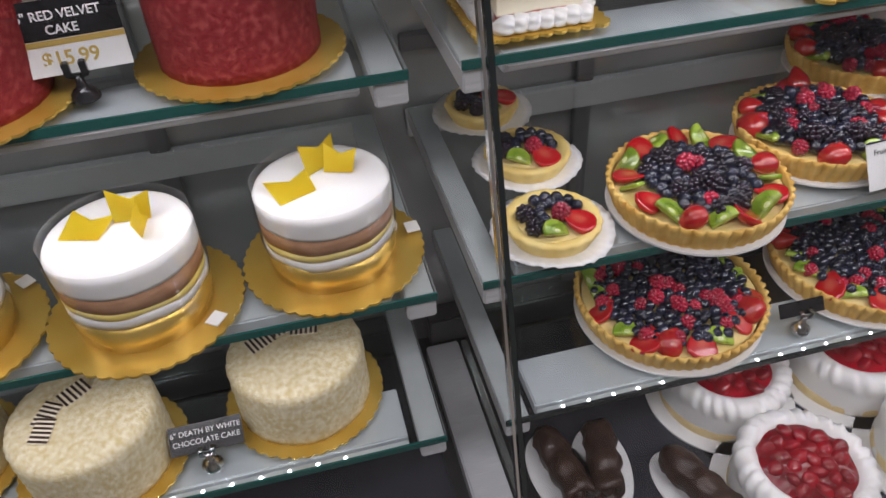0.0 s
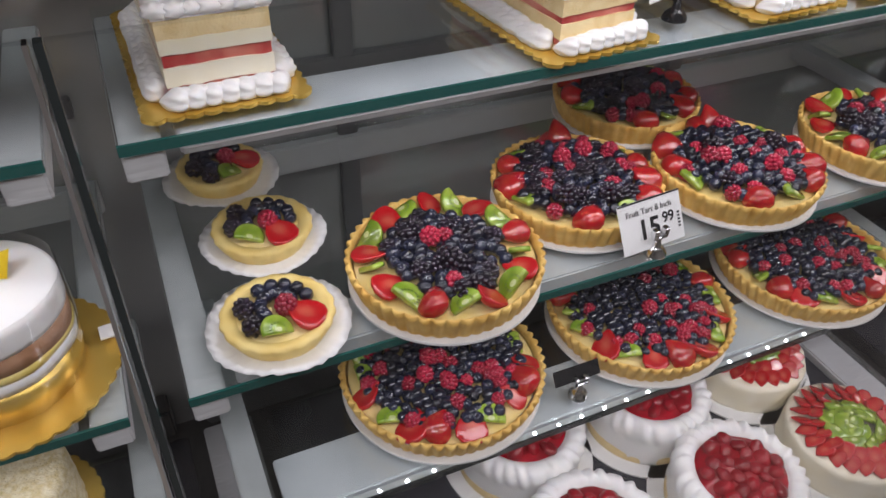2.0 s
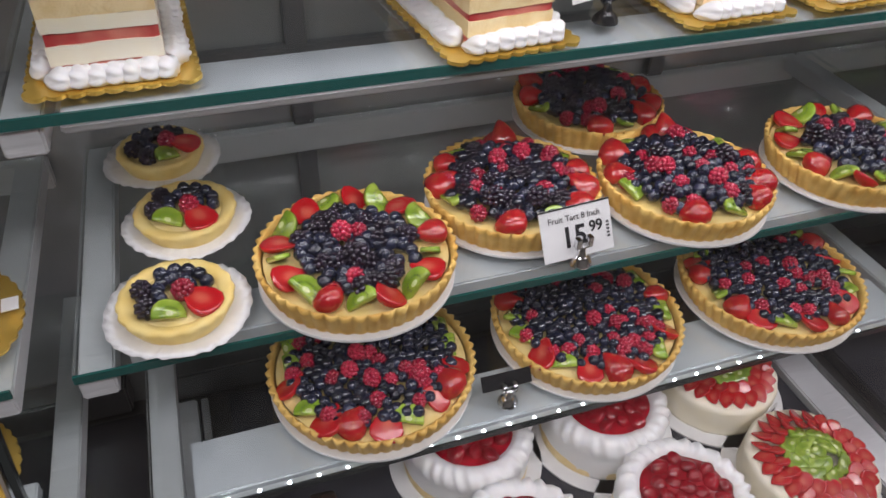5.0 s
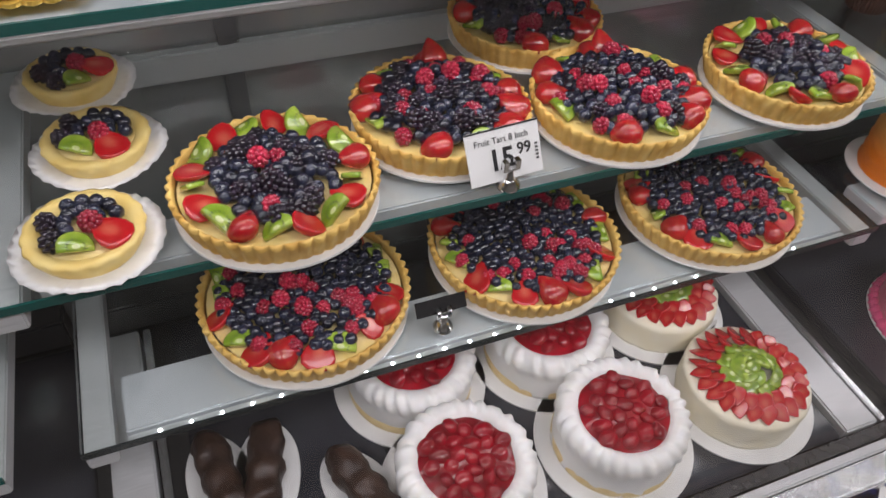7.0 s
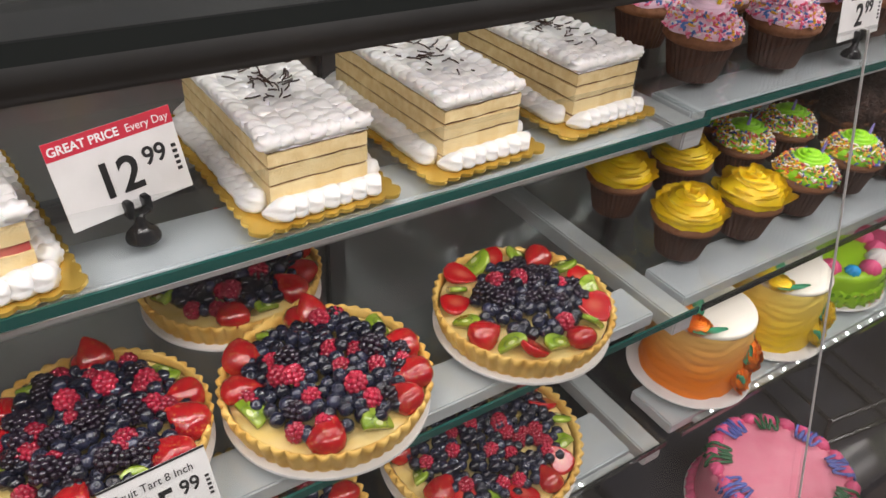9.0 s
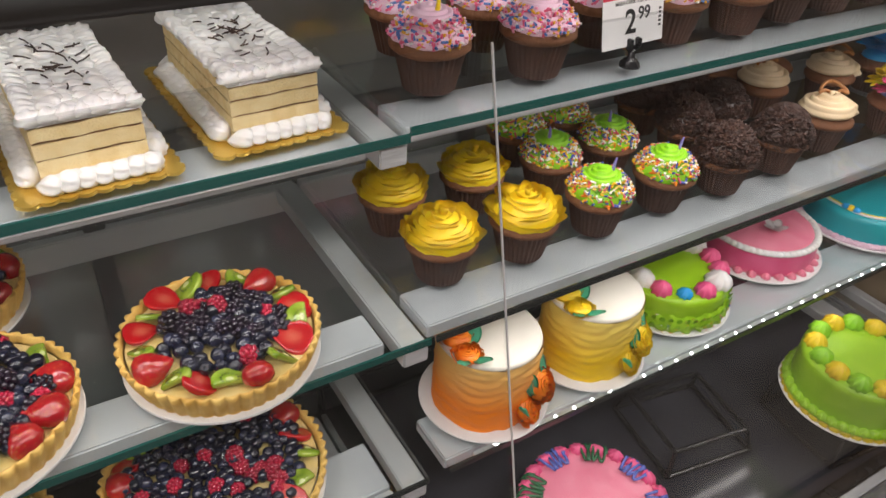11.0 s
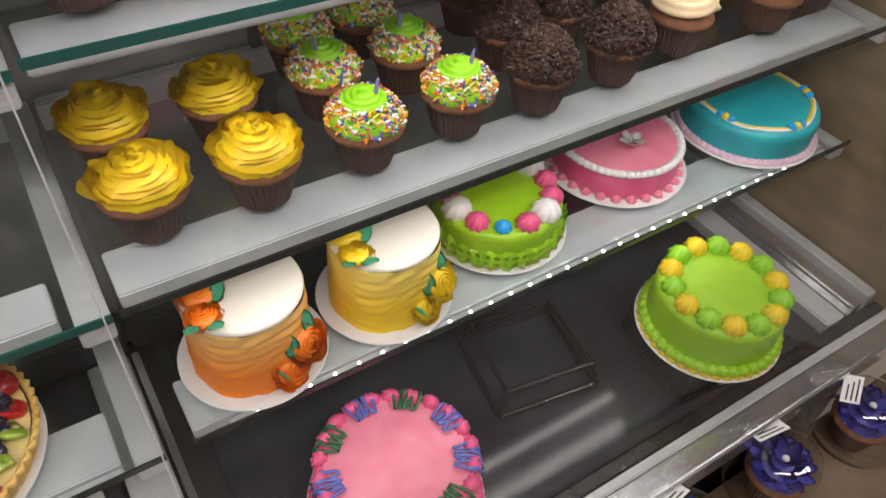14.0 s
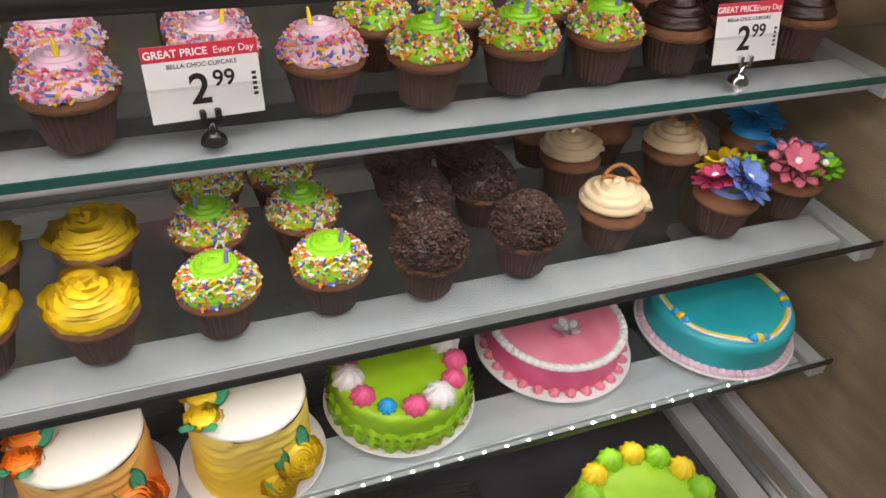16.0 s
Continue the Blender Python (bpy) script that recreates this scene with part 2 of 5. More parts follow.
def cored(name, inner, outer, r0, r1, **extra):
    """A cut fruit: pale at the heart, dark towards the skin, measured in the piece's own plane."""
    m = varied(name, outer, outer, 60, 0.18, 0, 0.12, 240, **extra)
    t = m.node_tree
    co = t.nodes.new("ShaderNodeTexCoord")
    fl = t.nodes.new("ShaderNodeVectorMath")
    fl.operation = "MULTIPLY"
    fl.inputs[1].default_value = (1.0, 0.75, 0.0)
    t.links.new(co.outputs["Object"], fl.inputs[0])
    ln = t.nodes.new("ShaderNodeVectorMath")
    ln.operation = "LENGTH"
    t.links.new(fl.outputs[0], ln.inputs[0])
    no = t.nodes.new("ShaderNodeTexNoise")
    no.inputs["Scale"].default_value = 280
    ad = t.nodes.new("ShaderNodeMath")
    ad.operation = "MULTIPLY_ADD"
    ad.inputs[1].default_value = (r1 - r0) * 1.7
    t.links.new(no.outputs["Fac"], ad.inputs[0])
    t.links.new(ln.outputs["Value"], ad.inputs[2])
    mr = t.nodes.new("ShaderNodeMapRange")
    mr.inputs["From Min"].default_value, mr.inputs["From Max"].default_value = r0 + (r1 - r0) * 0.85, r1 + (r1 - r0) * 0.85
    t.links.new(ad.outputs[0], mr.inputs["Value"])
    r = t.nodes.new("ShaderNodeValToRGB")
    r.color_ramp.elements[0].color, r.color_ramp.elements[1].color = (*inner, 1), (*outer, 1)
    t.links.new(mr.outputs[0], r.inputs["Fac"])
    t.links.new(r.outputs["Color"], t.nodes["Principled BSDF"].inputs["Base Color"])
    return m


def seeded(name, skin_dark, skin, seed):
    """Glazed berry skin with small pale seeds sunk into it."""
    m = varied(name, skin_dark, skin, 60, 0.20, 0, 0.3, 260, Coat_Weight=0.7)
    t = m.node_tree
    b = t.nodes["Principled BSDF"]
    old = b.inputs["Base Color"].links[0].from_socket
    co = t.nodes.new("ShaderNodeTexCoord")
    vo = t.nodes.new("ShaderNodeTexVoronoi")
    vo.inputs["Scale"].default_value = 330
    t.links.new(co.outputs["Object"], vo.inputs["Vector"])
    mr = t.nodes.new("ShaderNodeMapRange")
    mr.inputs["From Min"].default_value, mr.inputs["From Max"].default_value = 0.20, 0.30
    mr.inputs["To Min"].default_value, mr.inputs["To Max"].default_value = 0.75, 0.0
    t.links.new(vo.outputs["Distance"], mr.inputs["Value"])
    mx = t.nodes.new("ShaderNodeMix")
    mx.data_type = "RGBA"
    t.links.new(mr.outputs[0], mx.inputs[0])
    t.links.new(old, mx.inputs[6])
    mx.inputs[7].default_value = (*seed, 1)
    t.links.new(mx.outputs[2], b.inputs["Base Color"])
    return m


STRAWBERRY = seeded("strawberry_skin", (0.30, 0.004, 0.011), (0.48, 0.015, 0.018), (0.62, 0.24, 0.07))
STRAW_CUT = cored("strawberry_cut_face", (0.60, 0.13, 0.08), (0.46, 0.010, 0.014), 0.000, 0.008, Coat_Weight=0.7)


def ombre(name, low_colour, high_colour, z0, z1):
    """Icing that blends from one colour at the foot to another at the top, in the object's own height."""
    m = varied(name, low_colour, low_colour, 60, 0.45, 0, 0.25, 120)
    t = m.node_tree
    b = t.nodes["Principled BSDF"]
    co = t.nodes.new("ShaderNodeTexCoord")
    sx = t.nodes.new("ShaderNodeSeparateXYZ")
    t.links.new(co.outputs["Object"], sx.inputs[0])
    no = t.nodes.new("ShaderNodeTexNoise")
    no.inputs["Scale"].default_value = 45
    ad = t.nodes.new("ShaderNodeMath")
    ad.operation = "MULTIPLY_ADD"
    ad.inputs[1].default_value = 0.03
    t.links.new(no.outputs["Fac"], ad.inputs[0])
    t.links.new(sx.outputs["Z"], ad.inputs[2])
    mr = t.nodes.new("ShaderNodeMapRange")
    mr.inputs["From Min"].default_value, mr.inputs["From Max"].default_value = z0 + 0.015, z1 + 0.015
    t.links.new(ad.outputs[0], mr.inputs["Value"])
    r = t.nodes.new("ShaderNodeValToRGB")
    r.color_ramp.elements[0].color, r.color_ramp.elements[1].color = (*low_colour, 1), (*high_colour, 1)
    t.links.new(mr.outputs[0], r.inputs["Fac"])
    t.links.new(r.outputs["Color"], b.inputs["Base Color"])
    return m


ORANGE_OMBRE = ombre("orange_ombre_icing", (0.92, 0.23, 0.001), (0.88, 0.62, 0.20), 0.035, 0.125)
YELLOW_OMBRE = ombre("yellow_ombre_icing", (0.88, 0.58, 0.003), (0.88, 0.74, 0.22), 0.035, 0.135)


def confetti(name, colours):
    """Sugar sprinkles: every island takes one of the colours."""
    m = principled(name, colours[0], 0.55)
    t = m.node_tree
    g = t.nodes.new("ShaderNodeNewGeometry")
    r = t.nodes.new("ShaderNodeValToRGB")
    r.color_ramp.interpolation = "CONSTANT"
    e = r.color_ramp.elements
    while len(e) < len(colours):
        e.new(0.5)
    for i, c in enumerate(colours):
        e[i].position = i / len(colours)
        e[i].color = (*c, 1)
    t.links.new(g.outputs["Random Per Island"], r.inputs["Fac"])
    t.links.new(r.outputs["Color"], t.nodes["Principled BSDF"].inputs["Base Color"])
    return m


SPRINKLE = confetti("rainbow_sprinkles", [(0.85, 0.50, 0.01), (0.80, 0.76, 0.70), (0.07, 0.10, 0.42), (0.78, 0.22, 0.01), (0.80, 0.60, 0.10), (0.14, 0.38, 0.03), (0.60, 0.10, 0.12), (0.82, 0.80, 0.76)])
PINK_SPRINKLE = confetti("pink_rainbow_sprinkles", [(0.80, 0.30, 0.42), (0.75, 0.72, 0.70), (0.10, 0.20, 0.50), (0.75, 0.40, 0.03), (0.75, 0.12, 0.24), (0.82, 0.58, 0.66)])
CHOC_SPRINKLE = confetti("chocolate_sprinkles", [(0.044, 0.019, 0.013), (0.078, 0.037, 0.025), (0.028, 0.012, 0.008)])

# ---- mesh helpers ----
rng = random.Random(7)


def part(name, bm, material, parent=None, label="", m=None, smooth=False):
    """Links a bmesh (or shares a mesh) as one object under a thing or a part."""
    if isinstance(bm, bpy.types.Mesh):
        me = bm
    else:
        me = bpy.data.meshes.new(name)
        bm.to_mesh(me)
        bm.free()
        if smooth:
            me.polygons.foreach_set("use_smooth", [True] * len(me.polygons))
        me.materials.append(material)
    ob = new(name, me)
    if parent:
        ob.parent = parent
    if m is not None:
        ob.matrix_basis = m
    if label:
        ob["label"] = label
    return ob


def thing(name, m, label, category, group="", kind=""):
    ob = new(name)
    ob.empty_display_size = 0.02
    ob.matrix_world = m
    return tagged(ob, label, category, group, kind)


def mesh_of(name, bm, material, smooth=True):
    me = bpy.data.meshes.new(name)
    bm.to_mesh(me)
    bm.free()
    if smooth:
        me.polygons.foreach_set("use_smooth", [True] * len(me.polygons))
    me.materials.append(material)
    return me


def box(x0, x1, y0, y1, z0, z1, bevel=0.0, bm=None):
    fresh = bm is None
    bm = bm or bmesh.new()
    r = bmesh.ops.create_cube(bm, size=1)
    bmesh.ops.transform(bm, matrix=Matrix.LocRotScale(((x0 + x1) / 2, (y0 + y1) / 2, (z0 + z1) / 2), None, (x1 - x0, y1 - y0, z1 - z0)), verts=r["verts"])
    if bevel and fresh:
        bmesh.ops.bevel(bm, geom=bm.edges[:], offset=bevel, segments=2, affect="EDGES")
    return bm


def lathe(prof, seg=40, wave=None, bm=None):
    """Turns a profile of (radius, height); wave(angle, i) scales the radius. Ends with radius 0 close to a point."""
    bm = bm or bmesh.new()
    rings = []
    for i, (r, z) in enumerate(prof):
        if r <= 1e-6:
            rings.append([bm.verts.new((0, 0, z))])
            continue
        ring = []
        for k in range(seg):
            a = 2 * math.pi * k / seg
            q = wave(a, i) if wave else (1.0, 0.0)
            ring.append(bm.verts.new((r * q[0] * math.cos(a), r * q[0] * math.sin(a), z + q[1])))
        rings.append(ring)
    for p, q in zip(rings, rings[1:]):
        for k in range(seg):
            j = (k + 1) % seg
            if len(p) == 1 and len(q) > 1:
                bm.faces.new((p[0], q[j], q[k]))
            elif len(q) == 1 and len(p) > 1:
                bm.faces.new((p[k], p[j], q[0]))
            elif len(p) > 1:
                bm.faces.new((p[k], p[j], q[j], q[k]))
    bmesh.ops.recalc_face_normals(bm, faces=bm.faces[:])
    return bm


def tube(points, radius, seg=8, bm=None, taper=None):
    """A round rod through the points, with closed ends."""
    bm = bm or bmesh.new()
    pts = [Vector(p) for p in points]
    rings = []
    for i, p in enumerate(pts):
        d = (pts[min(i + 1, len(pts) - 1)] - pts[max(i - 1, 0)]).normalized()
        u = d.cross(Vector((0, 0, 1)) if abs(d.z) < 0.9 else Vector((1, 0, 0))).normalized()
        v = d.cross(u)
        r = radius * (taper(i / (len(pts) - 1)) if taper else 1)
        rings.append([bm.verts.new(p + r * (math.cos(2 * math.pi * k / seg) * u + math.sin(2 * math.pi * k / seg) * v)) for k in range(seg)])
    for a, b in zip(rings, rings[1:]):
        for k in range(seg):
            bm.faces.new((a[k], a[(k + 1) % seg], b[(k + 1) % seg], b[k]))
    bm.faces.new(rings[0][::-1])
    bm.faces.new(rings[-1])
    return bm


def blob(rx, ry, rz, sub=2, rough=0.0, freq=60.0, seed=0, bm=None, at=(0, 0, 0)):
    bm = bm or bmesh.new()
    made = bmesh.ops.create_icosphere(bm, subdivisions=sub, radius=1)["verts"]
    for v in made:
        s = 1 + rough * noise.noise(v.co * freq * 0.05 + Vector((seed * 3.1, seed, 0)))
        v.co = Vector((v.co.x * rx * s + at[0], v.co.y * ry * s + at[1], v.co.z * rz * s + at[2]))
    return bm


def petal(length, width, cup, thick=0.002):
    """A thin rounded petal that starts at the origin, runs along +y and curls upwards."""
    bm = bmesh.new()
    rows, cols, grid = 6, 5, []
    for i in range(rows + 1):
        t = i / rows
        w = width * math.sin(math.pi * min(1, 0.12 + 0.80 * t)) ** 0.7
        grid.append([bm.verts.new(((j / cols - 0.5) * w, length * t - 0.15 * length * abs(j / cols - 0.5) * t, cup * t * t + 0.25 * width * (j / cols - 0.5) ** 2)) for j in range(cols + 1)])
    for i in range(rows):
        for j in range(cols):
            bm.faces.new((grid[i][j], grid[i][j + 1], grid[i + 1][j + 1], grid[i + 1][j]))
    bmesh.ops.solidify(bm, geom=bm.faces[:], thickness=thick)
    return bm


def add(bm, src, m):
    """Adds a bmesh, moved by m, to another and frees it."""
    me = bpy.data.meshes.new("tmp")
    src.transform(m)
    src.to_mesh(me)
    src.free()
    bm.from_mesh(me)
    bpy.data.meshes.remove(me)
    return bm


def lettering(text, size, material, parent, m, name="lettering", bold=0.0):
    """Words in the built-in font, as a mesh just proud of the card."""
    cu = bpy.data.curves.new("words", "FONT")
    cu.body, cu.size, cu.extrude, cu.offset = text, size, 0.0002, bold
    cu.align_x = "CENTER"
    ob = bpy.data.objects.new("words", cu)
    scene.collection.objects.link(ob)
    bpy.context.view_layer.update()
    me = bpy.data.meshes.new_from_object(ob.evaluated_get(bpy.context.evaluated_depsgraph_get()))
    bpy.data.objects.remove(ob)
    me.materials.clear()
    me.materials.append(material)
    return part(name, me, material, parent, "", m)


# ---- the shop around the case ----
def structure(name, bm, mat, label, category):
    return tagged(part(name, bm, mat), label, category, "", "structure")


structure("floor", box(-4, 6, -4, 3, -0.1, 0), FLOOR, "beige polished shop floor", "floor")
structure("ceiling", box(-4, 6, -4, 3, 3.0, 3.1), WALL, "off-white shop ceiling", "ceiling")
structure("wall_south", box(-4, 6, -4.1, -4, 0, 3), WALL, "plain off-white shop wall", "wall")
structure("wall_north", box(-4, 6, 3, 3.1, 0, 3), WALL, "plain off-white shop wall", "wall")
structure("wall_west", box(-4.1, -4, -4, 3, 0, 3), WALL, "plain off-white shop wall", "wall")
structure("wall_east", box(6, 6.1, -4, 3, 0, 3), WALL, "plain off-white shop wall", "wall")

# ---- the refrigerated case ----
CX0, CX1 = -1.12, 2.585
case = thing("display_case", pose(0, 0, 0), "dark refrigerated bakery display case with tilted glass front", "display case")
part("base", box(CX0, CX1 + 0.04, 0.44, BACK + 0.06, 0.02, DECK - 0.03, 0.004), BASE_DARK, case)
part("back_panel", box(CX0, CX1, BACK, BACK + 0.03, DECK - 0.03, 1.60), BACK_GREY, case)
part("end_panel", box(CX1, CX1 + 0.04, 0.42, BACK + 0.06, DECK - 0.029, 1.60), SIDE_TAN, case, "tan brown end panel")
part("end_panel", box(CX0 - 0.04, CX0, 0.44, BACK + 0.06, DECK - 0.029, 1.60), BASE_DARK, case)
part("roof", box(CX0, CX1, 0.80, BACK - 0.002, 1.56, 1.60), CANOPY_GREY, case)
for bx0, bx1 in BAYS:
    rail = part("canopy_rail", box(bx0, bx1 + 0.004, 0.645, 0.720, 1.500, 1.526, 0.003), CANOPY_GREY, case)
    g = part("canopy_glass", box(bx0, bx1 + 0.004, 0.625, BACK - 0.004, 1.528, 1.538), GLASS, case)
    part("glass_edge", box(bx0, bx1 + 0.004, 0.6215, 0.6245, 1.528, 1.538), DARK_EDGE, g, "dark green polished glass edge")
    # sliding back doors and their frames
    for k in range(2):
        fx = bx0 + (bx1 - bx0) * (0.25 + 0.5 * k)
        part("door_stile", box(fx - 0.014, fx + 0.014, BACK - 0.017, BACK - 0.003, DECK, 1.46, 0.002), CANOPY_GREY, case)
    part("back_rail", box(bx0, bx1, BACK - 0.018, BACK - 0.003, 1.175, 1.20, 0.002), CANOPY_GREY, case)
    part("back_ledge", box(bx0, bx1, BACK - 0.022, BACK - 0.004, 1.040, 1.082, 0.002), ALU, case)
    part("air_duct", box(bx0, bx1, BACK - 0.05, BACK - 0.004, DECK, DECK + 0.06, 0.004), BASE_DARK, case)
    # perforated return-air strip on the back panel
    holes = bmesh.new()
    for k in range(46):
        hx = bx0 + 0.10 + k * 0.0075
        box(hx, hx + 0.0045, BACK - 0.0035, BACK - 0.0015, 1.128, 1.134, bm=holes)
    part("vent_slots", holes, BLACK_METAL, case)

# tilted front panes: y = 0.239 + 0.248 z
for gx0, gx1 in ((CX0, 0.197), (0.203, 1.3395), (1.3425, CX1)):
    bm = bmesh.new()
    for zz in (0.625, 1.462):
        yy = 0.239 + 0.248 * zz
        for xx in (gx0, gx1):
            bm.verts.new((xx, yy, zz))
            bm.verts.new((xx, yy + 0.006, zz))
    v = bm.verts[:]
    bmesh.ops.convex_hull(bm, input=v)
    pane = part("front_glass", bm, FRONT_GLASS, case)
    pane.visible_shadow = False


def leaning(x, w, y_out, mat, name, z0=0.625, z1=1.462, y_in=0.007):
    bm = bmesh.new()
    for zz in (z0, z1):
        yy = 0.239 + 0.248 * zz
        for xx in (x - w / 2, x + w / 2):
            bm.verts.new((xx, yy - y_out, zz))
            bm.verts.new((xx, yy + y_in, zz))
    bmesh.ops.convex_hull(bm, input=bm.verts[:])
    return part(name, bm, mat, case)


leaning(0.200, 0.0045, 0.001, DARK_EDGE, "glass_joint")
leaning(0.194, 0.0025, 0.0015, CHROME, "glass_joint")
leaning(1.341, 0.0013, 0.001, ALU, "glass_joint", y_in=0.001)

# bottom rail of the front glass and the ledge outside
part("front_rail", box(CX0, CX1, 0.392, 0.432, 0.560, 0.622, 0.006), STEEL, case, "polished steel front rail")
part("front_channel", box(CX0, CX1, 0.436, 0.452, DECK - 0.03, 0.612, 0.003), ALU, case)
part("inner_lip", box(CX0, CX1, 0.456, 0.476, DECK - 0.03, 0.609, 0.002), BLACK_METAL, case)
ledge = tagged(part("display_ledge", box(CX0, CX1 + 0.04, 0.10, 0.388, 0.445, 0.470, 0.004), TRAY_BROWN), "brown wooden ledge along the case front", "ledge")
part("bracket", box(CX0, CX1 + 0.04, 0.34, 0.388, 0.0, 0.444), TRAY_BROWN, ledge)
part("edge_trim", box(CX0, CX1 + 0.04, 0.092, 0.0995, 0.440, 0.476, 0.002), BLACK_METAL, ledge)

# deck: black pans, grey cross bars
for k, (px0, px1) in enumerate(((-1.05, 0.18), (0.315, 0.585), (0.60, 1.265), (1.40, 2.43))):
    pan = part("deck_pan", box(px0, px1, 0.48, BACK - 0.055, DECK - 0.029, DECK, 0.003), DECK_BLACK, case)
for bx, wide in ((0.235, 0.06), (1.305, 0.065), (2.475, 0.05)):
    part("cross_bar", box(bx - wide / 2, bx + wide / 2, 0.48, BACK - 0.055, DECK - 0.029, DECK + 0.006, 0.003), ALU, case)
    part("bar_lip", box(bx + wide / 2 + 0.006, bx + wide / 2 + 0.018, 0.48, BACK - 0.055, DECK - 0.029, DECK + 0.003, 0.002), STEEL, case)
part("end_channel", box(2.515, 2.545, 0.48, BACK - 0.055, DECK - 0.029, DECK + 0.018, 0.003), STEEL, case)
part("end_channel", box(2.555, 2.58, 0.48, BACK - 0.055, DECK - 0.029, DECK + 0.030, 0.003), ALU, case)

led_mesh = mesh_of("led", lathe([(0.0, 0.0), (0.0030, -0.0004), (0.0034, -0.0016), (0, -0.0028)], 8), LED)
screw_mesh = mesh_of("screw", lathe([(0.0, 0.0022), (0.003, 0.002), (0.0052, 0.0008), (0.0055, 0.0)], 14), STEEL)


def shelf(x0, x1, front, top, back, dark=False, bars=(True, True), deep=0.085, lamps=0.0, setback=0.022):
    sh = thing("glass_shelf", pose((x0 + x1) / 2, front, top), "clear glass shelf on aluminium arms with lit rail", "shelf", "glass shelves of the case")
    w = (x1 - x0) / 2
    d = back - front
    part("pane", box(-w, w, 0.003, d, -0.009, 0), GLASS, sh).visible_shadow = False
    part("front_edge", box(-w, w, 0, 0.0028, -0.0092, 0.0002), DARK_EDGE if dark else EDGE, sh, "dark polished glass edge" if dark else "green polished glass edge")
    part("light_rail", box(-w + (0.045 if bars[0] else 0.004), w - 0.045, setback, deep, -0.030, -0.0105, 0.002), RAIL_WHITE, sh, "white aluminium light rail")
    if lamps:
        part("led_holder", box(-w + 0.045, w - 0.045, 0.008, 0.020, -0.022, -0.0140, 0.002), ALU, sh)
    n = int((2 * w - 0.16) / 0.034)
    for k in range(n if lamps else 0):
        part("led", led_mesh, LED, sh, "", pose(-w + 0.08 + k * 0.034, 0.0140, -0.0139, 180) @ Matrix.Scale(lamps, 4))
    for s, on in ((-1, bars[0]), (1, bars[1])):
        if on:
            arm = part("arm", box(s * (w - 0.017) - 0.016, s * (w - 0.017) + 0.016, 0.004, d, -0.036, -0.0105, 0.002), ALU, sh)
            for yy in (0.028, 0.050, 0.078) if lamps > 0.9 else ():
                part("screw", screw_mesh, STEEL, arm, "", pose(s * (w - 0.019), yy, -0.0106))
    return sh


for i, (bx0, bx1) in enumerate(BAYS):
    shelf(bx0, bx1, FRONT_A if i < 2 else 0.742, TOP_A, 1.02, bars=(i < 2, True), lamps=0.35 if i < 2 else 0)
    shelf(bx0, bx1, FRONT_B, TOP_B, 1.075, dark=(i == 2), bars=(i < 2, True), setback=0.030 if i == 2 else 0.028, deep=0.098 if i == 2 else 0.085)
    shelf(bx0 + 0.02, bx1 - 0.005, FRONT_C, TOP_C, 1.06, dark=(i > 0), deep=0.10, bars=(i < 2, True), lamps=0.55)

# ---- fruit, one mesh of each kind ----
berry_bm = lathe([(0, 0.0048), (0.0013, 0.0047), (0.0018, 0.0056), (0.0030, 0.0052), (0.0050, 0.0030), (0.0058, 0.0), (0.0048, -0.0032), (0.0025, -0.0052), (0, -0.0056)], 10)
M_BLUE = mesh_of("blueberry", berry_bm, BLUEBERRY)


def drupe(rx, rz, n, size):
    bm = bmesh.new()
    for k in range(n):
        t = (k + 0.5) / n
        zz = 1 - 1.7 * t
        a = k * 2.399963
        rr = math.sqrt(max(0, 1 - zz * zz))
        blob(size, size, size, 1, bm=bm, at=(rx * rr * math.cos(a), rx * rr * math.sin(a), rz * zz))
    return bm


M_BLACK = mesh_of("blackberry", drupe(0.0075, 0.0085, 30, 0.0030), BLACKBERRY)
M_RASP = mesh_of("raspberry", drupe(0.0064, 0.0072, 34, 0.0027), RASPBERRY)


def straw_shape(cut):
    bm = bmesh.new()
    bmesh.ops.create_uvsphere(bm, u_segments=14, v_segments=10, radius=1)
    for v in bm.verts:
        t = v.co.y
        w = 0.0146 * (1 - 0.52 * t - 0.08 * t * t) * (1 + 0.10 * noise.noise(v.co * 2))
        v.co = Vector((v.co.x * w, v.co.y * 0.018, v.co.z * w * 0.72))
    if cut:
        for v in bm.verts:
            v.co.z = min(v.co.z * 0.85, 0.0010)
    return bm


M_STRAW = mesh_of("strawberry", straw_shape(False), STRAWBERRY)
M_STRAW_CUT = mesh_of("strawberry_half", straw_shape(True), STRAW_CUT)


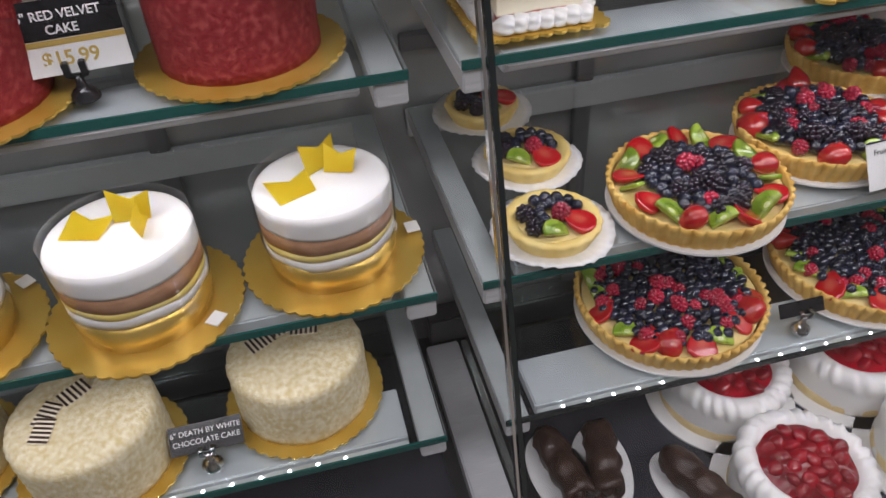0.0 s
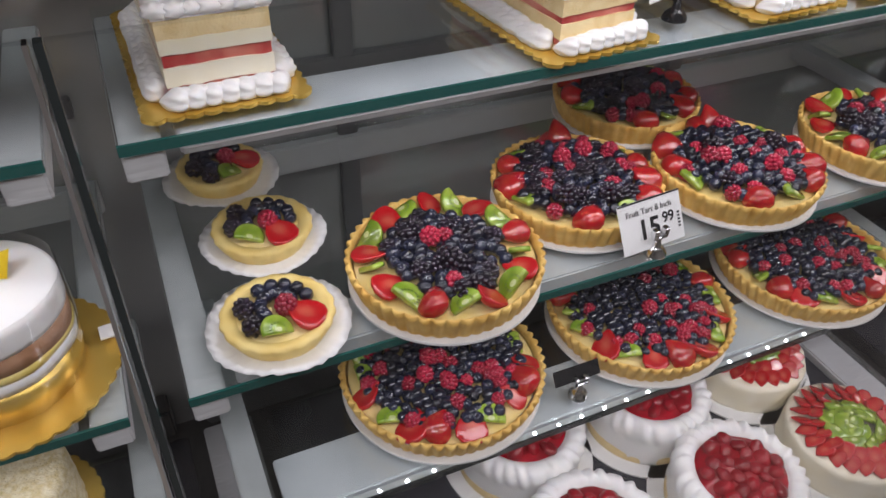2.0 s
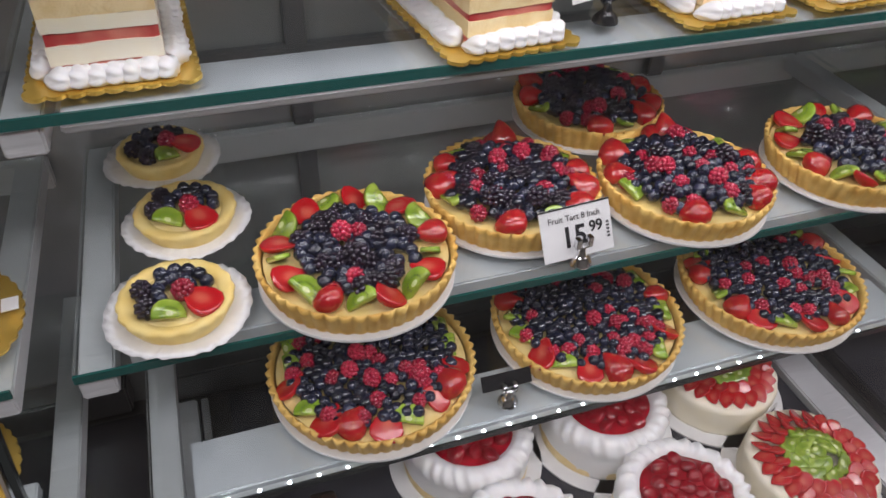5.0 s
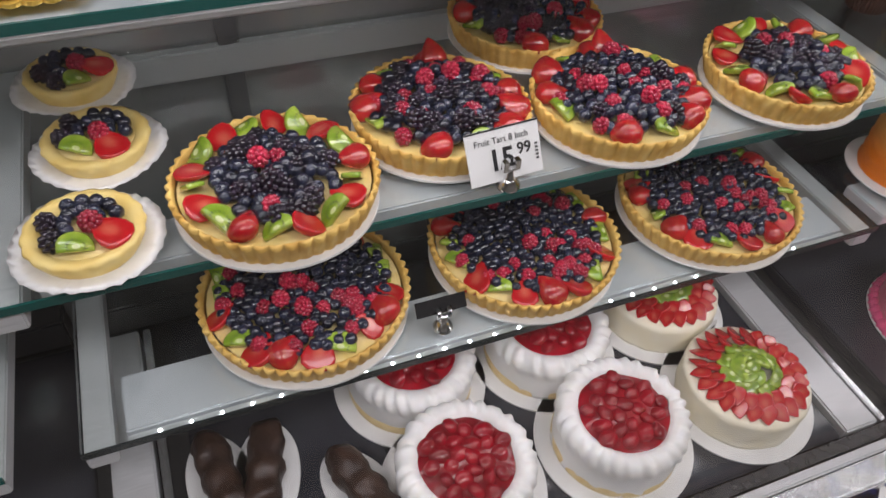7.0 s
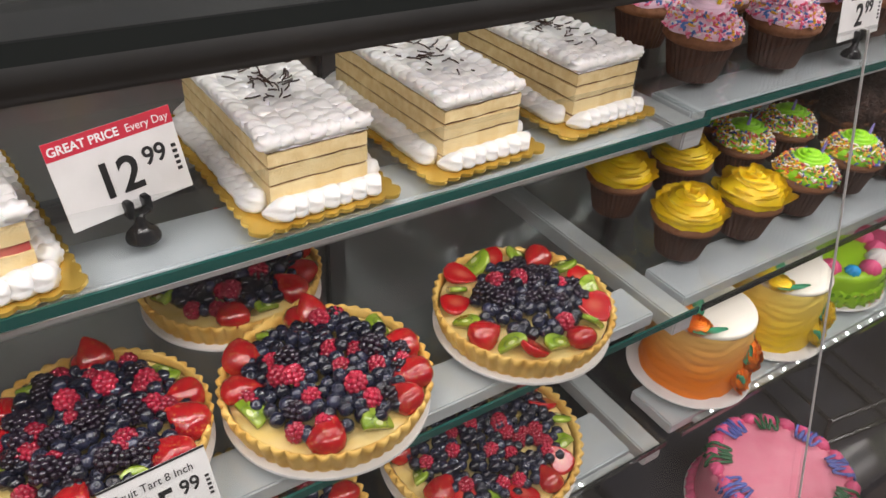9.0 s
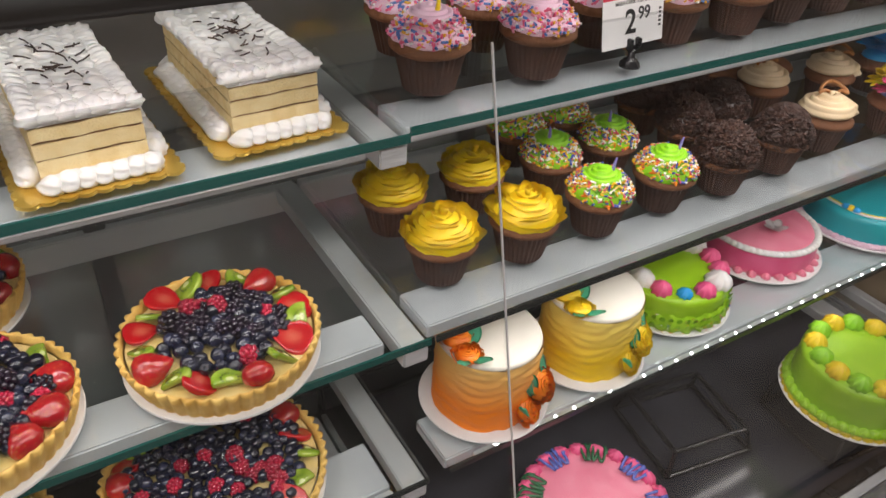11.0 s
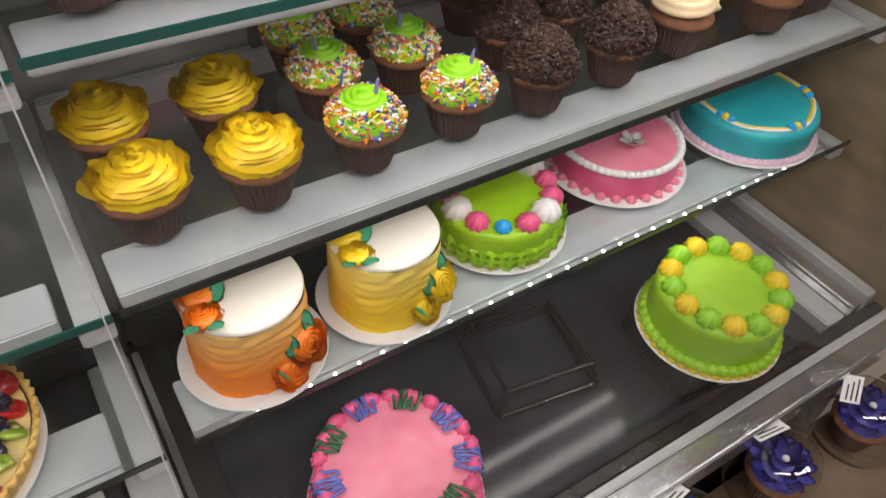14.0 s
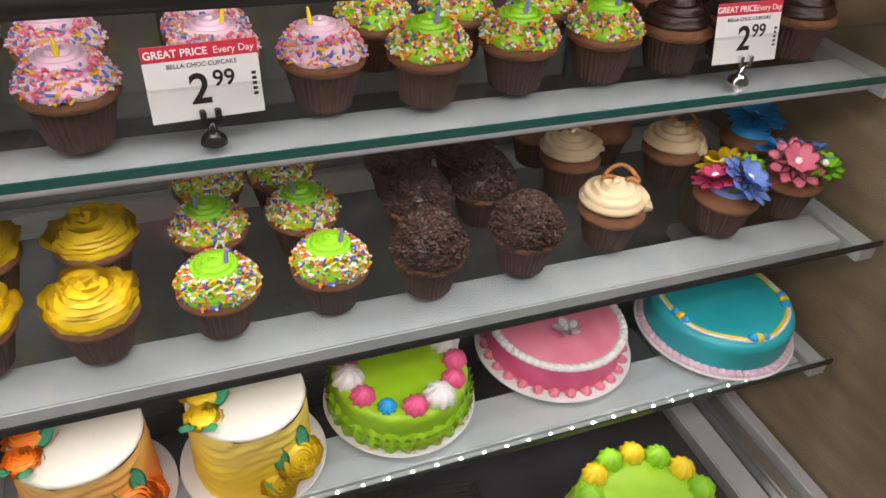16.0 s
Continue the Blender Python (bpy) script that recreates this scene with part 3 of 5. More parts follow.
def kiwi_mesh():
    bm = bmesh.new()
    lathe([(0, 0.0025), (0.0125, 0.0025), (0.0140, 0.0012), (0.0140, -0.002), (0, -0.002)], 20, bm=bm)
    me = mesh_of("kiwi_slice", bm, KIWI)
    me.materials.append(KIWI_CORE)
    me.materials.append(SEED)
    bm = bmesh.new()
    bm.from_mesh(me)
    made = lathe([(0, 0.0030), (0.0028, 0.0029), (0.0034, 0.0024)], 12)
    for f in made.faces:
        f.material_index = 1
    add(bm, made, Matrix.Diagonal((1, 0.7, 1, 1)))
    for k in range(14):
        a = 2 * math.pi * k / 14
        s = blob(0.0005, 0.0011, 0.0005, 1)
        for f in s.faces:
            f.material_index = 2
        add(bm, s, pose(0.0068 * math.cos(a), 0.0060 * math.sin(a), 0.0027, 0, 0, math.degrees(a) - 90))
    # a half slice, cut straight through the core
    for v in bm.verts:
        v.co.y = max(v.co.y, -0.0035) - 0.004
    bm.to_mesh(me)
    bm.free()
    return me


M_KIWI = kiwi_mesh()
FRUIT = {"b": ("blueberry", M_BLUE), "k": ("blackberry", M_BLACK), "r": ("raspberry", M_RASP), "s": ("strawberry", M_STRAW), "h": ("strawberry_half", M_STRAW_CUT), "w": ("kiwi_slice", M_KIWI)}


def fruit(kind, parent, x, y, z, turn=0.0, tip=0.0, roll=0.0, scale=1.0, squeeze=1.0):
    name, me = FRUIT[kind]
    o = part(name, me, None, parent)
    o.matrix_basis = pose(x, y, z, tip, roll, turn) @ Matrix.Diagonal((scale * squeeze, scale, scale, 1))
    return o


def crust(R, h, flutes):
    def wave(a, i):
        amp = (0.014, 0.026, 0.032, 0.032, 0.016, 0.004, 0)[i]
        return 1 + amp * (1.6 * abs(math.cos(flutes * a / 2)) - 1), 0.0006 * math.sin(3 * a + i)
    return lathe([(0.915 * R, 0.0), (0.945 * R, 0.010), (0.978 * R, h * 0.75), (0.995 * R, h), (0.972 * R, h + 0.0015), (0.945 * R, h - 0.001), (0.935 * R, h - 0.009)], flutes * 6, wave)


def scalloped(R, n, depth, thick):
    return lathe([(0, thick), (0.93 * R, thick), (R, thick), (R, 0), (0, 0)], n * 6, lambda a, i: (1 + (depth * abs(math.sin(n * a / 2)) if i in (2, 3) else 0), 0))


def fruit_tart(x, y, top, R, style, seed, turn=0.0, shelf_note="glass shelf"):
    r = random.Random(seed)
    words = {"ring": "round fruit tart ringed with strawberries and kiwi", "dark": "round fruit tart heaped with blackberries, raspberries and blueberries", "blue": "round fruit tart covered in blueberries with strawberry patches"}
    t = thing("fruit_tart", pose(x, y, top + 0.001, 0, 0, turn), words[style] + " on " + shelf_note, "tart", "fruit tarts")
    part("cake_board", lathe([(0, 0.003), (R * 0.985, 0.003), (R * 0.99, 0.002), (R * 0.99, 0), (0, 0)], 56), PAPER, t, "white card board")
    h = 0.029 if R < 0.12 else 0.031
    c = part("crust", crust(R, h, 46 if R < 0.12 else 56), CRUST, t, "fluted golden pastry crust", pose(0, 0, 0.0032), True)
    fz = h - 0.005
    part("custard", lathe([(0, fz + 0.004), (0.5 * R, fz + 0.003), (0.92 * R, fz)], 40), CUSTARD, t, "", None, True)
    zf = fz + 0.004
    k = R / 0.103
    if style == "ring":
        n = 18
        for i in range(n):
            a = 2 * math.pi * (i + r.uniform(-0.12, 0.12)) / n
            rr = R * r.uniform(0.74, 0.78)
            deg = math.degrees(a)
            if i % 2:
                fruit("w", t, rr * math.cos(a), rr * math.sin(a), zf + 0.007, deg + 90 + r.uniform(-25, 25), r.uniform(-8, 8), r.uniform(15, 50) * r.choice((-1, 1)), r.uniform(1.15, 1.35))
            else:
                fruit("h" if r.random() < 0.75 else "s", t, rr * math.cos(a), rr * math.sin(a), zf + 0.007, deg + 90 + r.uniform(-25, 25), r.uniform(-18, 18), r.uniform(-35, 35), r.uniform(1.02, 1.22))
        inner = 0.62 * R
        mix = "bbbbbkkkrk"
    elif style == "dark":
        n = 13
        for i in range(n):
            a = 2 * math.pi * (i + r.uniform(-0.15, 0.15)) / n
            rr = R * r.uniform(0.75, 0.80)
            fruit("swrsws"[i % 6], t, rr * math.cos(a), rr * math.sin(a), zf + 0.007, math.degrees(a) + 90 + r.uniform(-25, 25), r.uniform(0, 35), r.uniform(-30, 30), r.uniform(1.05, 1.28))
        inner = 0.78 * R
        mix = "bbbbbbkkrr" if seed % 2 else "bbbbbbbbbbbkr"
    else:
        for i in range(19):
            a = 2 * math.pi * (i + r.uniform(-0.2, 0.2)) / 19
            rr = R * r.uniform(0.76, 0.82)
            fruit(("whsw" if math.sin(a) > -0.35 else "shwh")[(i + seed) % 4], t, rr * math.cos(a), rr * math.sin(a), zf + 0.006, math.degrees(a) + 90 + r.uniform(-40, 40), r.uniform(0, 30), r.uniform(-30, 30), r.uniform(1.1, 1.38))
        inner = 0.80 * R
        mix = "bbbbbbbbbbbbbr"
    # on the large tarts the raspberries lie in a patch near the front
    patch_x, patch_y = r.uniform(0.015, 0.05), r.uniform(-0.055, -0.03)
    step = 0.0138
    rows = int(inner / step) + 1
    for i in range(-rows, rows + 1):
        for j in range(-rows, rows + 1):
            px = (i + 0.5 * (j % 2)) * step + r.uniform(-0.0042, 0.0042)
            py = j * step * 0.87 + r.uniform(-0.0042, 0.0042)
            d = math.hypot(px, py)
            if d > inner or (style == "ring" and r.random() < 0.06):
                continue
            kind = r.choice(mix)
            if style == "blue" and math.hypot(px - patch_x, (py - patch_y) * 0.8) < 0.038 and r.random() < 0.40:
                kind = "r"
            dome = (0.014 if style == "dark" else 0.006) * (1 - (d / inner) ** 2)
            if kind == "b" or r.random() < 0.75:
                fruit(kind, t, px, py, zf + 0.0045 + dome + r.uniform(0, 0.002), r.uniform(0, 360), r.uniform(-50, 50), r.uniform(-50, 50), r.uniform(1.22, 1.52) if kind == "b" else r.uniform(1.1, 1.32))
            else:
                fruit("b", t, px, py, zf + 0.006 + dome, r.uniform(0, 360), r.uniform(-40, 40), 0, 1.3)
    # a few on top of the heap
    for _ in range(10 if style == "dark" else 5):
        a, d = r.uniform(0, 6.28), inner * math.sqrt(r.random()) * 0.8
        fruit(r.choice("bbrk" if style != "blue" else "bbr"), t, d * math.cos(a), d * math.sin(a), zf + 0.014 + (0.014 if style == "dark" else 0.006) * (1 - (d / inner) ** 2), r.uniform(0, 360), r.uniform(-40, 40), 0, 1.3)
    if style == "dark":
        fruit("s", t, 0.02 * k, 0.78 * R, zf + 0.016, 20, 60, 0, 1.15)
    return t


fruit_tart(0.490, 0.738, TOP_B, 0.103, "ring", 11)
fruit_tart(0.690, 0.803, TOP_B, 0.102, "dark", 13)
fruit_tart(0.897, 0.763, TOP_B, 0.104, "dark", 16)
fruit_tart(0.873, 0.966, TOP_B, 0.103, "dark", 20)
fruit_tart(1.138, 0.758, TOP_B, 0.103, "ring", 23, 40)
fruit_tart(0.510, 0.778, TOP_C, 0.130, "blue", 31)
fruit_tart(0.810, 0.775, TOP_C, 0.130, "blue", 34)
fruit_tart(1.108, 0.770, TOP_C, 0.132, "blue", 37)


def tartlet(x, y, seed, size=0.053, turn=0.0):
    r = random.Random(seed)
    t = thing("tartlet", pose(x, y, TOP_B + 0.001, 0, 0, turn), "small berry custard tartlet on a white paper doily", "tartlet", "berry tartlets")
    part("doily", lathe([(0, 0.001), (0.040, 0.001), (0.058, 0.003), (0.069, 0.008), (0.0695, 0.0085), (0.058, 0.0045), (0.04, 0.0026), (0, 0.0026)], 96, lambda a, i: (1 + (0.012 * math.sin(24 * a) if 2 <= i <= 5 else 0), (0.0012 * math.sin(32 * a) + 0.0025 * math.sin(3 * a + seed) if 2 <= i <= 5 else 0))), DOILY, t, "fluted white paper doily", None, True)
    def wave(a, i):
        return 1 + (0.010, 0.030, 0.042, 0.036, 0.016, 0, 0)[i] * abs(math.cos(9 * a)), 0
    part("crust", lathe([(0.86 * size, 0.0), (0.93 * size, 0.009), (size, 0.018), (0.98 * size, 0.021), (0.90 * size, 0.0215), (0.76 * size, 0.019), (0.70 * size, 0.015)], 126, wave), SHELL_CRUST, t, "pale fluted pastry shell", pose(0, 0, 0.003), True)
    part("custard", lathe([(0, 0.0215), (0.5 * size, 0.021), (0.78 * size, 0.0195)], 32), CUSTARD, t, "", None, True)
    for k, kind in enumerate("bbbbbkkkk"):
        a = math.radians(12 + k * 25)
        if k % 2 == 0 or kind == "b":
            fruit(kind, t, 0.031 * math.cos(a), 0.031 * math.sin(a), 0.028, r.uniform(0, 360), r.uniform(-30, 30), 0, 1.1 if kind == "k" else 1.3)
        fruit("b", t, 0.015 * math.cos(a), 0.017 * math.sin(a), 0.030 + 0.001 * (k % 2), r.uniform(0, 360), r.uniform(-30, 30), 0, 1.2)
    fruit("r", t, 0.008, -0.004, 0.032, 30, 20, 0, 1.3)
    fruit("h", t, 0.023, -0.017, 0.029, 50, 10, 0, 1.15)
    fruit("w", t, -0.007, -0.025, 0.029, 10, 25, 20, 1.15)
    return t


tartlet(0.311, 0.728, 1)
tartlet(0.329, 0.868, 2, 0.053, -25)
tartlet(0.309, 1.003, 3, 0.050, 30)

# ---- piped icing ----
def shell_bm(s=1.0):
    def wave(a, i):
        return 1 + 0.15 * math.cos(9 * a + 0.9 * i), 0
    return lathe([(0, 0.0108 * s), (0.0022 * s, 0.0104 * s), (0.0042 * s, 0.0092 * s), (0.0062 * s, 0.0078 * s), (0.0080 * s, 0.0052 * s), (0.0088 * s, 0.0026 * s), (0.0083 * s, 0.0)], 36, wave)


def comet_bm():
    """One pull of a star nozzle: fat and ridged in front, drawn out to a low tail along +y."""
    bm = bmesh.new()
    rows, seg, rings = 9, 28, []
    for i in range(rows + 1):
        u = i / rows
        w = 0.0088 * math.sin(math.pi * (0.07 + 0.90 * u) ** 0.62) ** 0.8
        ring = []
        for k in range(seg):
            a = 2 * math.pi * k / seg
            g = w * (0.92 + 0.36 * abs(math.cos(3.5 * a + 2.6 * u)) - 0.12)
            ring.append(bm.verts.new((g * math.cos(a), -0.008 + 0.021 * u, max(0.0, 0.0062 - 0.003 * u + g * 0.95 * math.sin(a)))))
        rings.append(ring)
    for p, q in zip(rings, rings[1:]):
        for k in range(seg):
            j = (k + 1) % seg
            bm.faces.new((p[k], p[j], q[j], q[k]))
    bm.faces.new(rings[0][::-1])
    bm.faces.new(rings[-1])
    bmesh.ops.recalc_face_normals(bm, faces=bm.faces[:])
    return bm


M_COMET = mesh_of("icing_shell", comet_bm(), FROSTING)


def comet(parent, x, y, z, turn, s=1.0, tip=0.0, wide=1.0, tall=1.0):
    o = part("icing_shell", M_COMET, FROSTING, parent)
    o.matrix_basis = pose(x, y, z, tip, 0, turn) @ Matrix.Diagonal((s * wide, s, s * tall, 1))
    return o


M_SHELL = {}


def shell(mat, parent, x, y, z, s=1.0, turn=0.0, tip=0.0, name="icing_shell", stretch=1.0):
    if mat.name not in M_SHELL:
        M_SHELL[mat.name] = mesh_of("icing_shell", shell_bm(), mat)
    o = part(name, M_SHELL[mat.name], mat, parent)
    o.matrix_basis = pose(x, y, z, tip, 0, turn) @ Matrix.Diagonal((s * stretch, s, s, 1))
    return o


def arc_petal(r1, z1, span, depth, flare, seed=0, thick=0.0013):
    """A curved lip of piped icing that wraps round the middle of a rose."""
    bm = bmesh.new()
    n, rows, grid = 12, 3, []
    for i in range(n + 1):
        u = i / n
        a = (u - 0.5) * span
        tall = math.sin(math.pi * min(1, max(0, 0.06 + 0.88 * u))) ** 0.5
        ripple = 0.09 * math.sin(7 * u + seed) + 0.05 * math.sin(15 * u + 2 * seed)
        col = []
        for j in range(rows + 1):
            v = j / rows
            rr = r1 - flare * (1 - v * tall) + flare * 0.5 * v * ripple * 4
            col.append(bm.verts.new((rr * math.sin(a), rr * math.cos(a), z1 - depth * (1 - v * tall) + depth * ripple * v)))
        grid.append(col)
    for i in range(n):
        for j in range(rows):
            bm.faces.new((grid[i][j], grid[i + 1][j], grid[i + 1][j + 1], grid[i][j + 1]))
    bmesh.ops.solidify(bm, geom=bm.faces[:], thickness=thick)
    return bm


def rose_petals(R, r):
    """Petals of a piped rose of radius R on a dome, as (bmesh, turn)."""
    made = []
    for q, (share, n) in enumerate(((0.13, 2), (0.28, 3), (0.44, 4), (0.60, 5), (0.76, 6), (0.90, 7), (1.0, 7))):
        for k in range(n):
            size = r.uniform(0.94, 1.08)
            made.append((arc_petal(R * share * size, R * (0.62 - 0.52 * share ** 2.2) + R * r.uniform(-0.03, 0.05), 2 * math.pi / n * r.uniform(1.25, 1.6), R * 0.30, R * (0.06 + 0.22 * share), r.uniform(0, 6), R * 0.030), 360 * k / n + 41 * q + r.uniform(-14, 14)))
    return made


def rose(mat, parent, x, y, z, R, turn=0.0, tip=0.0, name="icing_rose"):
    bm = bmesh.new()
    for p, deg in rose_petals(R, rng):
        add(bm, p, pose(0, 0, 0, 0, 0, deg))
    add(bm, blob(R * 0.80, R * 0.80, R * 0.42, 2), Matrix.Translation((0, 0, R * 0.05)))
    return part(name, bm, mat, parent, "", pose(x, y, z, tip, 0, turn), True)


def leaf(mat, parent, x, y, z, size, turn, tip=20):
    return part("icing_leaf", petal(size, size * 0.6, size * 0.2, size * 0.08), mat, parent, "", pose(x, y, z, tip, 0, turn), True)


# ---- slab cakes on the top shelf ----
def slab_cake(x, y, w, d, layers, label, strawberries=False, turn=0.0, seed=1):
    r = random.Random(seed)
    t = thing("slab_cake", pose(x, y, TOP_A + 0.001, 0, 0, turn), label, "cake", "slab cakes on gold boards")
    # scalloped board
    bm = bmesh.new()
    bw, bd = w / 2 + 0.021, d / 2 + 0.019
    rim = []
    per = [(-bw, -bd, 1, 0, 2 * bw), (bw, -bd, 0, 1, 2 * bd), (bw, bd, -1, 0, 2 * bw), (-bw, bd, 0, -1, 2 * bd)]
    for ax, ay, dx, dy, ln in per:
        n = int(ln / 0.014)
        for k in range(n * 4):
            s = k / (n * 4) * ln
            bulge = 0.0042 * abs(math.sin(math.pi * s / ln * n))
            rim.append((ax + dx * s + dy * bulge, ay + dy * s - dx * bulge))
    lo = [bm.verts.new((px, py, 0)) for px, py in rim]
    hi = [bm.verts.new((px, py, 0.0035)) for px, py in rim]
    bm.faces.new(hi)
    bm.faces.new(lo[::-1])
    for k in range(len(rim)):
        j = (k + 1) % len(rim)
        bm.faces.new((lo[k], lo[j], hi[j], hi[k]))
    part("cake_board", bm, GOLD, t, "scalloped gold foil board")
    z = 0.004
    for mat, th in layers:
        inset = 0.0012 if mat in (BROWN_FILL, JAM) else 0
        bm = bmesh.new()
        bmesh.ops.create_grid(bm, x_segments=14, y_segments=18, size=1)
        made = bmesh.ops.extrude_face_region(bm, geom=bm.faces[:])["geom"]
        for v in [g for g in made if isinstance(g, bmesh.types.BMVert)]:
            v.co.z = 1
        for v in bm.verts:
            nn = noise.noise(Vector((v.co.x * 3, v.co.y * 3, z * 90 + seed)))
            v.co = Vector((v.co.x * (w / 2 - inset) * (1 + 0.006 * nn), v.co.y * (d / 2 - inset) * (1 + 0.006 * nn), z + v.co.z * th + 0.0016 * nn))
        bmesh.ops.recalc_face_normals(bm, faces=bm.faces[:])
        part("cake_layer", bm, mat, t)
        z += th
    # soft sheet of frosting, then rows of piped shells round its rim and over it
    bm = bmesh.new()
    bmesh.ops.create_grid(bm, x_segments=30, y_segments=60, size=1)
    for v in bm.verts:
        ex, ey = v.co.x, v.co.y
        edge = max(abs(ex), abs(ey))
        lump = noise.noise(Vector((ex * w * 60, ey * d * 60, seed))) * 0.0022 + noise.noise(Vector((ex * w * 150, ey * d * 150, seed))) * 0.0014
        top = 0.0085 if edge < 0.94 else 0.0085 * max(0, (1 - edge) / 0.06) ** 0.5
        v.co = Vector((ex * (w / 2 + 0.001), ey * (d / 2 + 0.001), z + top + lump * (edge < 0.97)))
    part("frosting", bm, FROSTING, t, "lumpy white whipped frosting", None, True)
    nx, ny = int(w / 0.0125), int(d / 0.0125)
    for k in range(nx + 1):
        px = -w / 2 + 0.004 + k * (w - 0.008) / nx
        for sy in (-1, 1):
            comet(t, px, sy * (d / 2 - 0.006), z + 0.001, (0 if sy < 0 else 180) + r.uniform(-16, 16), r.uniform(0.95, 1.15), r.uniform(-6, 6), 1.05, 0.8)
            comet(t, px + 0.002, sy * (d / 2 + 0.0075), 0.0036, 55 + r.uniform(-12, 12), r.uniform(1.12, 1.30), 0, 1.0)
    for i in range(1, nx - 1):
        for k in range(1, ny):
            px, py = -w / 2 + (i + 0.5) * w / nx, -d / 2 + k * d / ny
            if strawberries or math.hypot(px / w, py / d) > 0.20:
                comet(t, px + r.uniform(-0.002, 0.002), py + r.uniform(-0.002, 0.002), z + 0.0035, r.choice((-70, 70)) + r.uniform(-30, 30), r.uniform(0.9, 1.15), 0, 1.15, 0.62)
    for k in range(1, ny):
        py = -d / 2 + 0.004 + k * (d - 0.008) / ny
        for sx in (-1, 1):
            comet(t, sx * (w / 2 - 0.006), py, z + 0.001, (-90 if sx < 0 else 90) + r.uniform(-16, 16), r.uniform(0.95, 1.15), r.uniform(-6, 6), 1.05, 0.8)
            comet(t, sx * (w / 2 + 0.0075), py, 0.0036, 35 + r.uniform(-12, 12), r.uniform(1.12, 1.30), 0, 1.0)
    zt = z + 0.011
    if strawberries:
        for q in (0.0, 0.035):
            o = fruit("s", t, 0.005 - q * 0.7, -0.005 + q * 1.2, zt + 0.014, 20 + 900 * q, -65, 0, 1.25)
    else:
        bm = bmesh.new()
        for k in range(34):
            a0, px, py = r.uniform(0, 6.28), r.gauss(0, w * 0.15), r.gauss(0, d * 0.12)
            ln = r.uniform(0.006, 0.016)
            tube([(px + ln * q * math.cos(a0 + 0.5 * q), py + ln * q * math.sin(a0 + 0.5 * q), zt + 0.0005 + 0.003 * q) for q in (0, 0.5, 1)], 0.0008, 5, bm)
        part("chocolate_shavings", bm, CHOC, t)["kind"] = "stuff"
    return t


SHORT = [(SPONGE, 0.003), (JAM, 0.011), (CREAM, 0.016), (JAM, 0.010), (CREAM, 0.012), (SPONGE, 0.016)]
SHORT2 = [(SPONGE, 0.004), (JAM, 0.006), (SPONGE, 0.015), (JAM, 0.007), (SPONGE, 0.016)]
NOUGAT = [(SPONGE, 0.008), (BROWN_FILL, 0.0025), (SPONGE, 0.0135), (BROWN_FILL, 0.0022), (SPONGE, 0.013), (BROWN_FILL, 0.0022), (SPONGE, 0.011), (BROWN_FILL, 0.0022)]
slab_cake(0.303, 0.871, 0.087, 0.194, SHORT, "strawberry shortcake slab with jam and cream layers on gold board", True, 1, 3)
slab_cake(0.636, 0.849, 0.087, 0.194, SHORT2, "strawberry layer slab with white frosting on gold board", True, 6, 4)
slab_cake(0.896, 0.859, 0.087, 0.194, NOUGAT, "yellow sponge slab with brown filling and chocolate shavings", False, 2, 5)
slab_cake(1.058, 0.864, 0.087, 0.194, NOUGAT, "yellow sponge slab with brown filling and chocolate shavings", False, 3, 6)
slab_cake(1.222, 0.877, 0.087, 0.194, NOUGAT, "yellow sponge slab with brown filling and chocolate shavings", False, 3, 8)

# ---- left bay: round cakes ----
def gold_board(parent, R):
    part("cake_board", scalloped(R, 40, 0.03, 0.003), GOLD, parent, "scalloped gold foil board")


def rough_round(R, h, bump=0.0015, freq=90, seed=0, rim=0.006, seg=72, rows=10):
    """A round cake body with a soft upper rim and an uneven skin."""
    prof = [(0.0, 0.0), (R, 0.0)] + [(R, (h - rim) * (k + 1) / (rows + 1)) for k in range(rows)] + [(R, h - rim), (R - rim * 0.3, h - rim * 0.3), (R - rim, h), (R * 0.7, h), (R * 0.4, h), (0, h)]

    def wave(a, i):
        z = prof[i][1]
        q = noise.noise(Vector((math.cos(a) * R * freq, math.sin(a) * R * freq, z * freq + seed)))
        return 1 + q * bump / R, q * bump * (0.6 if i > rows + 1 else 0)
    return lathe(prof, seg, wave)


rv = thing("red_velvet_cake", pose(0.020, 0.822, TOP_A + 0.001), "round red velvet cake with crumb coat on gold board", "cake")
gold_board(rv, 0.098)
part("cake_body", rough_round(0.0765, 0.105, 0.0018, 160, 3), VELVET, rv, "", pose(0, 0, 0.003), True)
rv2 = copy_thing(rv, pose(-0.225, 0.80, TOP_A + 0.001, 0, 0, 70))


